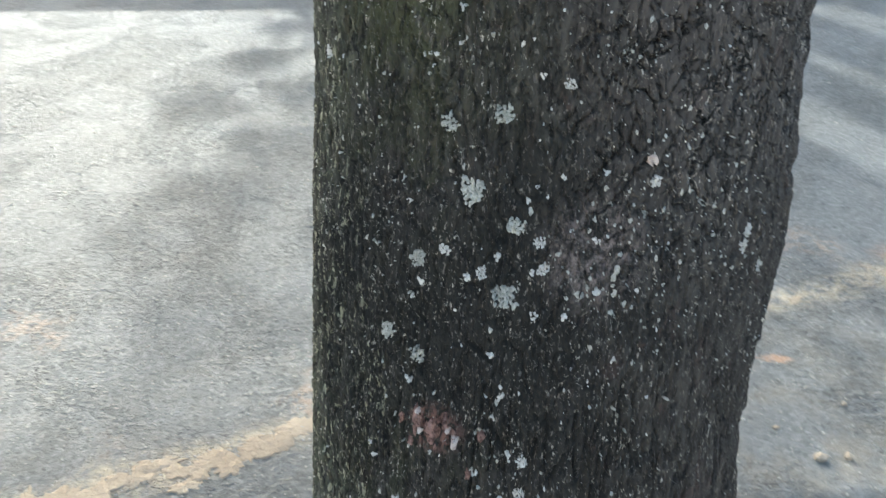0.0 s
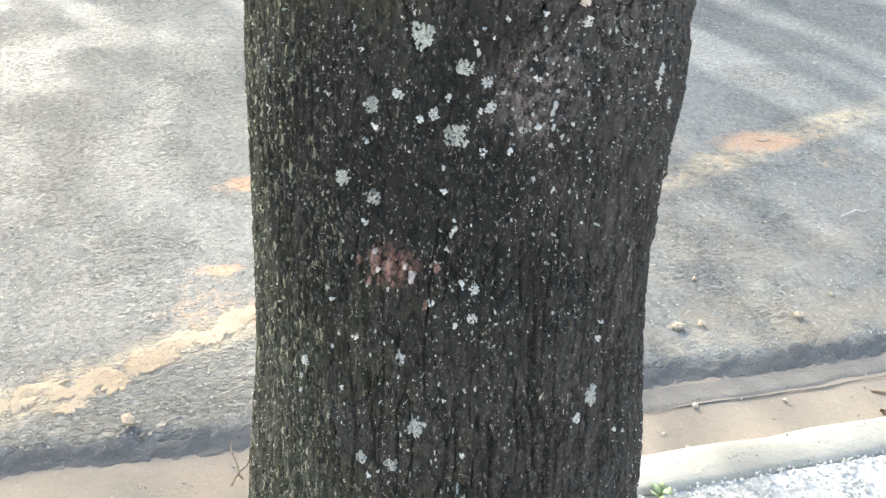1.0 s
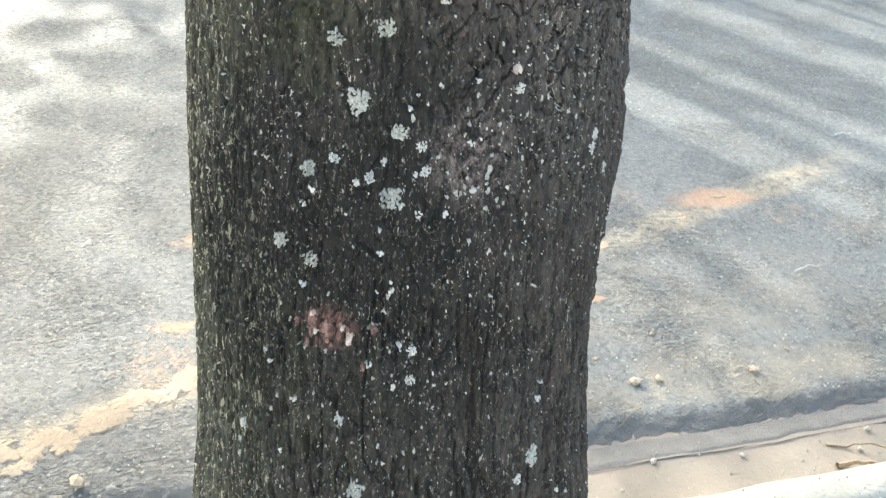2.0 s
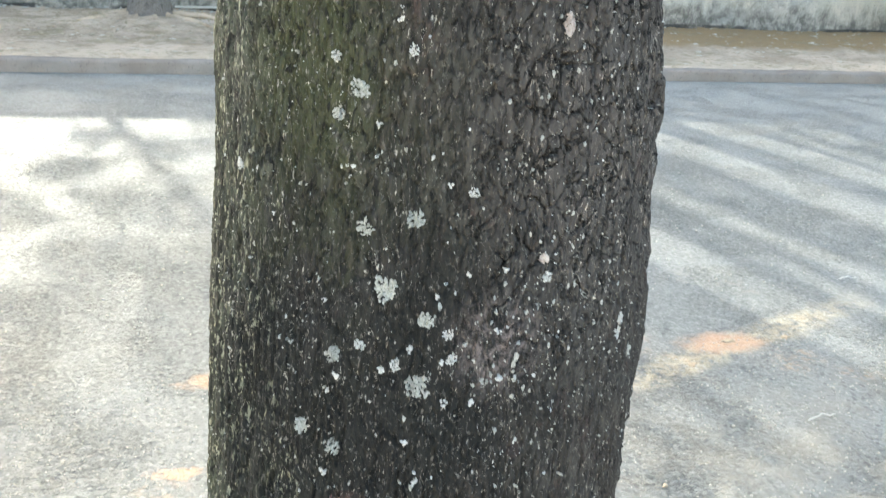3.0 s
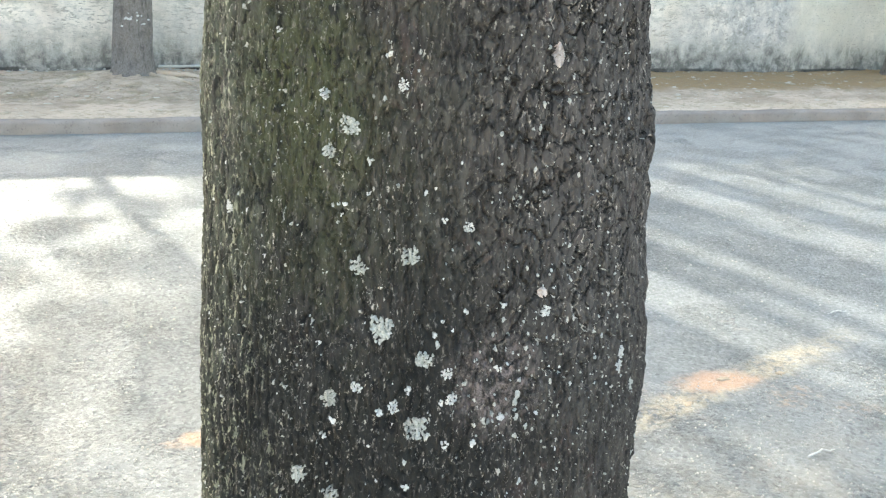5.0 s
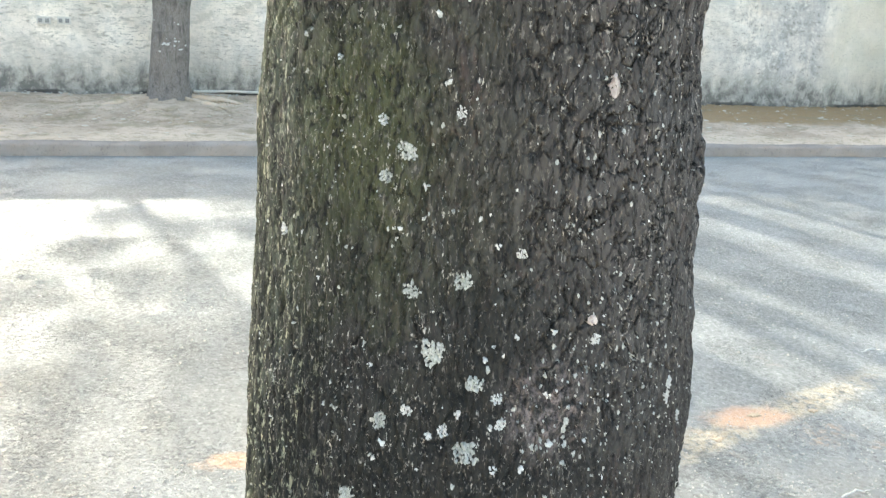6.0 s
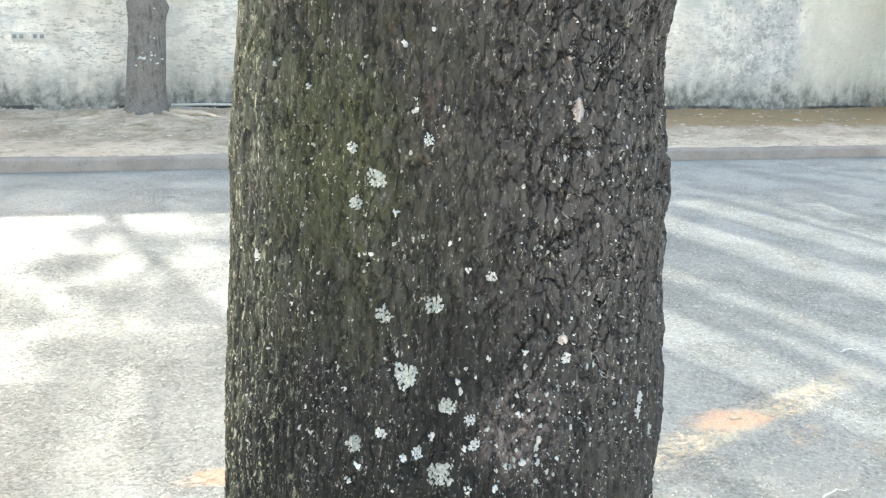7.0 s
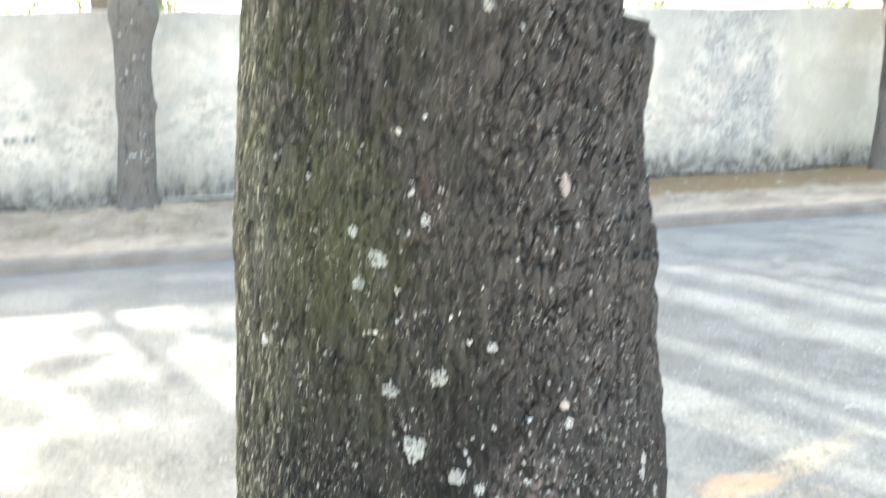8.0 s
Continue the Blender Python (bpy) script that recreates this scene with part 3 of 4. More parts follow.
# ---- boundary wall ----
wx = np.concatenate([np.linspace(X0, -3.3, 40), np.arange(-3.2, 11.5, 0.035), np.linspace(11.6, X1, 50)])
top = 2.31 + 0.012 * wx.clip(-5, 12) + 0.05 * (fbm(wx * 0.9, wx * 0, 3, 5) - 0.5)
vz = np.linspace(0, 1, 66)
WX, V = np.meshgrid(wx, vz)
WZ = -0.3 + V * (top[None, :] + 0.3)
patchy = fbm(WX * 1.1, WZ * 1.6, 1, 5)
WY = 10.67 - 0.022 * smooth01(patchy, 0.44, 0.52) - 0.016 * (fbm(WX * 7, WZ * 15, 2, 4) - 0.5) - 0.02 * smooth01(WZ, 0.16, 0.06) + 0.012 * smooth01(WX, 8.57, 8.63)
front = np.stack([WX, WY, WZ], -1)
back = np.stack([np.stack([wx, np.full(len(wx), y), z], -1) for y, z in ((10.70, top + 0.012), (10.80, top + 0.02), (10.88, top - 0.005), (10.90, top * 0 - 0.3))], 0)
wall_far = thing("wall_far", grid_mesh("wall_far", np.concatenate([front, back], 0), WALL), "tall whitewashed wall with peeling limewash and dark stained foot", "wall", "structure")


def vent_block(x, z):
    """A small cement block in the wall; dark panels paint the shade of two openings."""
    root = tagged(new("vent_block"), "small cement vent block with two dark openings set in the wall", "vent", "vent blocks")
    root.location = (x, 10.64, z)
    bm = bmesh.new()
    bmesh.ops.create_cube(bm, size=1.0, matrix=Matrix.Diagonal((0.15, 0.05, 0.085, 1)))
    bmesh.ops.bevel(bm, geom=bm.edges[:], offset=0.006, segments=2, affect='EDGES')
    me = bpy.data.meshes.new("block")
    bm.to_mesh(me)
    bm.free()
    me.materials.append(PIPE)
    part("block", me, root)
    for dx in (-0.036, 0.036):
        bm = bmesh.new()
        bmesh.ops.create_cube(bm, size=1.0, matrix=Matrix.Translation((dx, -0.024, 0.0)) @ Matrix.Diagonal((0.042, 0.012, 0.046, 1)))
        bmesh.ops.bevel(bm, geom=bm.edges[:], offset=0.003, segments=1, affect='EDGES')
        me = bpy.data.meshes.new("opening")
        bm.to_mesh(me)
        bm.free()
        me.materials.append(VENT_SHADE)
        part("opening", me, root, "dark panel painted as the shade of an opening")
    return root


vent_block(-1.97, 0.855)
vent_block(-1.755, 0.86)
thing("pipe", grid_mesh("pipe", tube(bent((-0.35, 10.60, 0.085), (1.3, 10.60, 0.07), 16, 0.01, 3), np.full(16, 0.016), 10), PIPE), "thin pale pipe lying along the foot of the wall", "pipe")

# ---- the tree that the camera looks at ----
ZK = (-0.1, 0.1, 0.3, 0.55, 0.7, 0.85, 1.0, 1.1, 1.2, 1.3, 1.4, 1.5, 1.65, 2.0, 2.6, 3.2)
CX = (0.034, 0.034, 0.035, 0.0365, 0.0392, 0.0422, 0.0446, 0.0546, 0.0671, 0.0701, 0.0693, 0.0676, 0.0682, 0.062, 0.05, 0.05)
CY = (0.09, 0.09, 0.095, 0.1031, 0.1151, 0.1318, 0.1597, 0.1862, 0.2178, 0.2393, 0.2398, 0.2428, 0.2336, 0.24, 0.25, 0.26)
RK = (0.37, 0.32, 0.285, 0.2562, 0.2402, 0.2236, 0.2159, 0.2214, 0.2275, 0.2212, 0.2187, 0.2088, 0.1934, 0.185, 0.178, 0.19)


LEVEL = 0.0002


def bark_relief(th, z, r=0.218):
    """How far the bark stands out, in metres, at an angle and a height."""
    u = th * r
    plates = smooth01(th, -0.35, 0.25) * smooth01(z, 1.12, 1.32)
    w = fbm(u * 30, z * 22, 6, 3) - 0.5
    # wandering upright fissures and short cross cracks
    fiss = smooth01(np.abs(fbm(u * 62 + 1.2 * w, z * 24, 1, 5) - 0.5), 0.0, 0.04)
    low = smooth01(z, 1.2, 1.02)
    groove = smooth01(np.abs(fbm(u * 70, z * 9, 6, 4) - 0.5), 0.0, 0.06)
    fine = smooth01(np.abs(fbm(u * 120, z * 55, 2, 4) - 0.5), 0.0, 0.05)
    f1, f2 = worley(u * 130 + 5 * w, z * 60 + 4 * w, 1)
    scale_ = smooth01(f2 - f1, 0.0, 0.3)
    # squarish cracked plates on one flank
    v = fbm(u * 120, z * 120, 3, 3) - 0.5
    p1, p2 = worley(u * 46 + 1.5 * w + 0.5 * v, z * 31 + 1.6 * w + 0.5 * v, 4)
    crack = smooth01(p2 - p1, 0.0, 0.058)
    deep = smooth01(fbm(u * 9, z * 1.7, 2, 3), 0.36, 0.6)
    out = 0.010 * (fbm(u * 7, z * 4, 3, 3) - 0.5) + 0.0045 * deep * (fbm(u * 42, z * 7, 5, 3) - 0.5)
    out = out + 0.0026 * (fiss - 1) * (1 - 0.6 * plates) * (0.35 + deep) + 0.0024 * (fine - 1) + 0.0075 * (groove - 1) * low + 0.0010 * (scale_ - 1) * (1 - plates) + 0.0115 * (crack - 1) * plates
    out = out + 0.0022 * (fbm(u * 260, z * 110, 7, 2) - 0.5) + 0.0022 * (fbm(u * 75, z * 34, 0, 3) - 0.5)
    # ragged scales along the outer flank and one deep upright furrow
    out = out + 0.010 * smooth01(th, 0.62, 0.95) * (fbm(u * 34, z * 44, 5, 4) - 0.5)
    out = out - 0.011 * np.exp(-((th - 0.72 - 0.05 * (fbm(z * 30, z * 0, 2, 3) - 0.5)) / 0.018) ** 2) * smooth01(z, 1.44, 1.47) * smooth01(z, 1.64, 1.6)
    # narrow upright ridges towards the mossy edge
    out = out + 0.0055 * smooth01(-th, 0.6, 1.0) * (smooth01(np.abs(fbm(u * 95, z * 16, 2, 4) - 0.5), 0.0, 0.09) - 0.6)
    out = out + LEVEL
    # old burr on the flank, hollow above it
    zb = z + 0.006 + 0.06 * (fbm(u * 60, z * 8, 4, 3) - 0.5)
    flank = np.exp(-((th - 1.12) / 0.42) ** 2)
    out = out + flank * (0.013 * smooth01(z, 1.53, 1.585) * smooth01(zb, 1.616, 1.607) - 0.020 * smooth01(zb, 1.608, 1.618) + 0.007 * smooth01(zb, 1.424, 1.418) * smooth01(z, 1.35, 1.41))
    # knot hollow with a split
    out = out - 0.006 * np.exp(-((th + 0.43) / 0.022) ** 2 - ((z - 1.10) / 0.02) ** 2) - 0.006 * np.exp(-((th + 0.50 - (z - 1.07) * 1.2) / 0.014) ** 2 - ((z - 1.078) / 0.028) ** 2)
    return out


def soft_profile(z, values):
    """Interpolates the profile and rounds its corners."""
    return sum(np.interp(z + d, ZK, values) for d in (-0.06, -0.03, 0.0, 0.03, 0.06)) / 5


def on_trunk(th, z, lift=0.0):
    th, z = np.asarray(th, float), np.asarray(z, float)
    r = soft_profile(z, RK) + bark_relief(th, z) + lift
    return np.stack([soft_profile(z, CX) + r * np.sin(th), soft_profile(z, CY) - r * np.cos(th), z], -1)


tree = tagged(new("tree"), "thick grey-brown street tree trunk with white lichen, beside the kerb", "tree")
th = np.concatenate([np.linspace(-np.pi, -1.95, 30), np.linspace(-1.945, 1.945, 680), np.linspace(1.95, np.pi, 30)])
zz = np.concatenate([np.linspace(-0.1, 0.6, 60), np.arange(0.602, 1.72, 0.00155), np.linspace(1.73, 3.2, 90)])
TH, ZZ = np.meshgrid(th, zz)
trunk = part("trunk", grid_mesh("trunk", np.concatenate([on_trunk(TH, ZZ), np.tile((0.05, 0.26, 3.27), (1, len(th), 1))], 0), BARK), tree)


def limb_set(parent, base, specs, material, seed, radius, twigs=5):
    """Limbs that fork from one place; returns the places of their twig ends."""
    ends = []
    r0 = np.random.RandomState(seed)
    for i, tip in enumerate(specs):
        p = bent(base, tip, 14, 0.35, seed + i)
        limb = part("limb", grid_mesh("limb", tube(p, np.linspace(radius, radius * 0.22, 14), 9, 0.08, seed + i), material), parent)
        for j in range(twigs):
            k = int(r0.randint(4, 13))
            q = p[k] + r0.normal(0, 1, 3) * (0.75, 0.75, 0.55) + (0, 0, 0.35)
            tw = bent(p[k], q, 7, 0.12, seed + 50 * i + j)
            part("branch", grid_mesh("branch", tube(tw, np.linspace(radius * 0.26, radius * 0.07, 7), 6), material), limb)
            ends += [tw[3], tw[5], tw[6]]
        ends += [p[-1], p[-3], p[-5]]
    return ends


def leaves_mesh(name, centres, count, spread, size, material, seed):
    """Many small folded leaves gathered in clumps."""
    r0 = np.random.RandomState(seed)
    verts, faces = [], []
    centres = np.array(centres)
    for k in range(count):
        c = centres[r0.randint(len(centres))] + r0.normal(0, spread, 3) * (1, 1, 0.7)
        a = r0.normal(0, 1, 3)
        a /= np.linalg.norm(a)
        b = np.cross(a, r0.normal(0, 1, 3))
        b /= np.linalg.norm(b)
        n = np.cross(a, b)
        s = size * r0.uniform(0.6, 1.3)
        i = len(verts)
        verts += [c - a * s, c + b * s * 0.42 + n * s * 0.12, c + a * s, c - b * s * 0.42 + n * s * 0.12]
        faces += [(i, i + 1, i + 2), (i, i + 2, i + 3)]
    return mesh_of(name, verts, faces, material, False)


near_ends = limb_set(tree, (0.05, 0.26, 3.1), [(-1.6, 0.9, 5.4), (1.8, 0.4, 5.6), (0.3, -1.7, 5.6), (-0.8, -1.2, 6.2), (0.9, 1.6, 6.3), (0.1, 0.3, 6.8)], FAR_BARK, 30, 0.13)
part("crown", leaves_mesh("crown", near_ends, 5200, 0.42, 0.075, LEAF, 3), tree, "spreading crown of small green leaves")


# lichen: angle in degrees round the trunk, height and radius in millimetres
def rosette(name, deg, mm, rad, material, seed):
    """A lichen of several raised lobes that hugs the bark."""
    r0 = np.random.RandomState(seed)
    R = rad / 1000.0
    verts, faces = [], []
    big = R > 0.004
    lobes = int(20 + R * 4200) if big else r0.randint(3, 6)
    for i in range(lobes):
        a = i * 2.399 + r0.uniform(-0.5, 0.5)
        d = R * math.sqrt((i + 0.3) / lobes) * (0.62 + 0.55 * float(vnoise(np.array(2 * math.cos(a) + seed * 1.7), np.array(2 * math.sin(a) + 5.0), 2))) if big else R * 0.6 * r0.uniform(0.2, 1.2)
        s = R * (r0.uniform(0.10, 0.19) if big else r0.uniform(0.25, 0.5))
        cx, cz = d * math.cos(a), d * math.sin(a)
        n = 9
        ang = np.linspace(0, 2 * np.pi, n, endpoint=False) + r0.uniform(0, 1)
        stretch = r0.uniform(1.0, 1.7)
        lx = s * np.cos(ang) * stretch * r0.uniform(0.55, 1.3, n)
        lz = s * np.sin(ang) * r0.uniform(0.55, 1.3, n)
        turn_ = r0.uniform(0, 6.28)
        ca, sa = math.cos(turn_), math.sin(turn_)
        ox, oz = cx + lx * ca - lz * sa, cz + lx * sa + lz * ca
        ux = np.concatenate([[cx], cx + (ox - cx) * 0.7, ox])
        uz = np.concatenate([[cz], cz + (oz - cz) * 0.7, oz])
        z = mm / 1000.0 + uz
        t = math.radians(deg) + ux / 0.22
        lift = np.concatenate([[0.0008], np.full(n, 0.0007), np.full(n, -0.0016)]) + r0.uniform(0, 0.0006)
        # the lobe follows the larger shape of the bark only
        own = on_trunk(t, z)
        rad_own = np.hypot(own[:, 0] - soft_profile(z, CX), own[:, 1] - soft_profile(z, CY))
        level = np.maximum(rad_own, np.mean(rad_own)) + lift
        P = np.stack([soft_profile(z, CX) + level * np.sin(t), soft_profile(z, CY) - level * np.cos(t), z], -1)
        k = len(verts)
        verts += list(P)
        for j in range(n):
            j2 = (j + 1) % n
            faces += [(k, k + 1 + j, k + 1 + j2), (k + 1 + j, k + 1 + n + j, k + 1 + n + j2, k + 1 + j2)]
    return mesh_of(name, verts, faces, material)


LICHEN_TOP = ((-6, 1632, 6), (2, 1616, 3), (-15, 1614, 2), (-21, 1544, 3), (-27, 1531, 4), (-36, 1521, 2), (-50, 1494, 3), (-24, 1491, 2), (-24, 1482, 4), (-18, 1471, 2), (-21, 1460, 5), (-38, 1449, 5), (-32, 1427, 9), (-37, 1405, 6), (-28, 1400, 4), (-14, 1381, 2), (-16, 1377, 3), (-28, 1374, 2), (-33, 1364, 3), (-12, 1356, 3), (-34, 1355, 2), (-7, 1350, 5), (-66, 1340, 5), (-19, 1326, 8))
LICHEN_UPPER = ((-30, 1314, 7), (-53, 1309, 2), (1, 1285, 3), (-7, 1281, 3), (11, 1276, 5), (-12, 1274, 2), (-10, 1267, 2), (-25, 1265, 11), (-14, 1263, 3), (-39, 1247, 3), (-16, 1243, 8), (2, 1237, 2), (0, 1234, 4), (-11, 1232, 5), (36, 1220, 5), (-19, 1219, 4), (-30, 1217, 5), (-10, 1212, 5), (-12, 1210, 4), (35, 1209, 5), (-36, 1205, 7), (-22, 1205, 5), (-25, 1198, 4), (9, 1195, 3))
LICHEN_LOWER = ((1, 1195, 4), (-17, 1189, 10), (-35, 1188, 4), (44, 1182, 6), (-11, 1176, 4), (-5, 1176, 4), (-37, 1173, 2), (-37, 1173, 2), (-27, 1171, 2), (-25, 1145, 2), (-19, 1141, 4), (6, 1139, 3), (-43, 1136, 8), (-35, 1126, 7), (-16, 1118, 3), (-16, 1109, 4), (-19, 1106, 2), (15, 1105, 3), (-37, 1102, 4), (21, 1096, 2), (-17, 1090, 3), (-13, 1058, 4), (-10, 1055, 5), (-54, 1047, 2))
LICHEN_FOOT = ((-20, 1040, 4), (-47, 1030, 2), (-10, 1027, 5), (-14, 1019, 4), (-46, 1019, 3), (-39, 990, 4), (28, 990, 3), (-27, 981, 5), (27, 976, 4), (-47, 967, 3), (-16, 943, 3), (-55, 942, 5), (-43, 933, 3), (-57, 922, 4), (25, 918, 10), (-23, 911, 9), (-57, 905, 3), (20, 902, 5), (-11, 887, 3), (-29, 866, 7), (-37, 865, 6), (36, 856, 4), (-35, 849, 4), (41, 843, 3))
count = 0
for rows_ in (LICHEN_TOP, LICHEN_UPPER, LICHEN_LOWER, LICHEN_FOOT):
    for deg, mm, rad in rows_:
        count += 1
        part("lichen", rosette("lichen", deg, mm, rad, LICHEN if rad > 5 else LICHEN_WHITE, count), trunk, "grey-green lobed lichen rosette" if rad > 5 else "small white lichen spot")


def specks(name, places, material, seed):
    """Tiny crusts of lichen strewn over the bark, one mesh."""
    r0 = np.random.RandomState(seed)
    n = len(places)
    t0, z0, R = places[:, 0], places[:, 1], places[:, 2]
    k = 7
    ang = np.linspace(0, 2 * np.pi, k, endpoint=False)[None, :] + r0.uniform(0, 6, (n, 1))
    rr = R[:, None] * r0.uniform(0.55, 1.2, (n, k))
    tall = r0.uniform(0.8, 1.9, (n, 1)) if seed == 5 else r0.uniform(0.8, 2.2, (n, 1))
    ux, uz = rr * np.cos(ang), rr * np.sin(ang) * tall
    t = np.concatenate([t0[:, None], t0[:, None] + ux * 0.65 / 0.22, t0[:, None] + ux / 0.22], 1)
    z = np.concatenate([z0[:, None], z0[:, None] + uz * 0.65, z0[:, None] + uz], 1)
    lift = np.concatenate([np.full((n, 1), 0.0011), np.full((n, k), 0.0010), np.full((n, k), -0.0006)], 1)
    P = on_trunk(t, z, lift).reshape(-1, 3)
    faces = []
    for i in range(n):
        b = i * (2 * k + 1)
        for j in range(k):
            j2 = (j + 1) % k
            faces += [(b, b + 1 + j, b + 1 + j2), (b + 1 + j, b + 1 + k + j, b + 1 + k + j2, b + 1 + j2)]
    return mesh_of(name, P, faces, material)


def strewn(n, seed):
    r0 = np.random.RandomState(seed)
    t = r0.uniform(-1.6, 1.5, n * 6)
    z = r0.uniform(0.6, 1.7, n * 6)
    clump = fbm(t * 2.2, z * 5, 4, 4)
    cluster = np.exp(-((t - 0.02) / 0.24) ** 2 - ((z - 1.215) / 0.05) ** 2) * 0.75 + 0.05 * smooth01(t, -0.3, 0.5) - 0.18 * smooth01(t, 0.5, 0.9) - 0.12 * smooth01(-t, 0.7, 1.0) - 0.12 * smooth01(t, 0.1, 0.5) * smooth01(z, 1.27, 1.36)
    keep = r0.uniform(0, 1, n * 6) < smooth01(clump + cluster, 0.42, 0.95) * 0.9 + 0.03
    t, z = t[keep][:n], z[keep][:n]
    crowd = np.exp(-((t - 0.02) / 0.24) ** 2 - ((z - 1.215) / 0.05) ** 2)
    return np.stack([t, z, (0.0004 + 0.0018 * r0.uniform(0, 1, len(t)) ** 3.2) * (1 + 0.7 * crowd)], -1)


def dusting(n, seed):
    r0 = np.random.RandomState(seed)
    t, z = r0.uniform(-1.6, 1.6, n * 3), r0.uniform(0.62, 1.7, n * 3)
    keep = r0.uniform(0, 1, n * 3) < (smooth01(fbm(t * 5, z * 9, 1, 4), 0.42, 0.75) + 0.06) * (0.35 + 0.65 * smooth01(t, -1.0, -0.4)) * (1 - 0.7 * smooth01(t, 0.1, 0.5) * smooth01(z, 1.27, 1.36))
    t, z = t[keep][:n], z[keep][:n]
    return np.stack([t, z, 0.00038 + 0.0009 * r0.uniform(0, 1, len(t)) ** 2], -1)


tagged(part("lichen_dust", specks("lichen_dust", dusting(750, 8), LICHEN_WHITE, 6), trunk, "fine white lichen grains on the bark ridges"), kind="stuff")
tagged(part("lichen_specks", specks("lichen_specks", strewn(1750, 21), LICHEN, 5), trunk, "tiny white lichen crusts strewn over the bark"), kind="stuff")


def scab(name, deg, mm, w, h, material, seed, lift=0.001, ragged=0.5):
    """A patch of bare wood in a gap of the bark."""
    r0 = np.random.RandomState(seed)
    a = np.linspace(0, 2 * np.pi, 22, endpoint=False)
    rim = 1 - ragged / 2 + ragged * vnoise(np.cos(a) * 2.5 + seed * 5, np.sin(a) * 2.5, 1) + r0.uniform(-0.06, 0.06, 22)
    rows_ = []
    for f, l in ((0.05, lift), (0.5, lift), (0.85, lift * 0.9), (1.0, -0.003)):
        t = math.radians(deg) + f * rim * np.sign(np.cos(a)) * np.abs(np.cos(a)) * w / 0.22
        z = mm / 1000 + f * rim * np.sign(np.sin(a)) * np.abs(np.sin(a)) * h
        P = on_trunk(t, z, l)
        rows_.append(np.concatenate([P, P[:1]], 0))
    return grid_mesh(name, np.array(rows_)[::-1], material)


r0 = np.random.RandomState(17)
for i in range(26):
    deg, mm = -30.5 + r0.normal(0, 4.2), 1069 + r0.normal(0, 9)
    part("wound", scab("wound", deg, mm, r0.uniform(0.0015, 0.0042), r0.uniform(0.002, 0.006), WOUND, 30 + i, 0.0016, 0.9), trunk, "reddish flake of bare inner bark")
for deg, mm, w, h in ((-25, 1062, 0.004, 0.0065), (-26.5, 1071, 0.0022, 0.003), (-34, 1079, 0.003, 0.0022), (-33, 1064, 0.002, 0.0035)):
    part("chip", scab("chip", deg, mm, w, h, CHIP, int(mm), 0.0022, 0.7), trunk, "pale pinkish crumb of bare wood")
part("chip", scab("chip", 13, 1484, 0.0045, 0.0105, CHIP, 3, 0.0026, 0.2), trunk, "pale upright sliver of bare wood")
part("chip", scab("chip", 10, 1293, 0.004, 0.005, CHIP, 4, 0.0026, 0.2), trunk, "small pale square of bare wood")

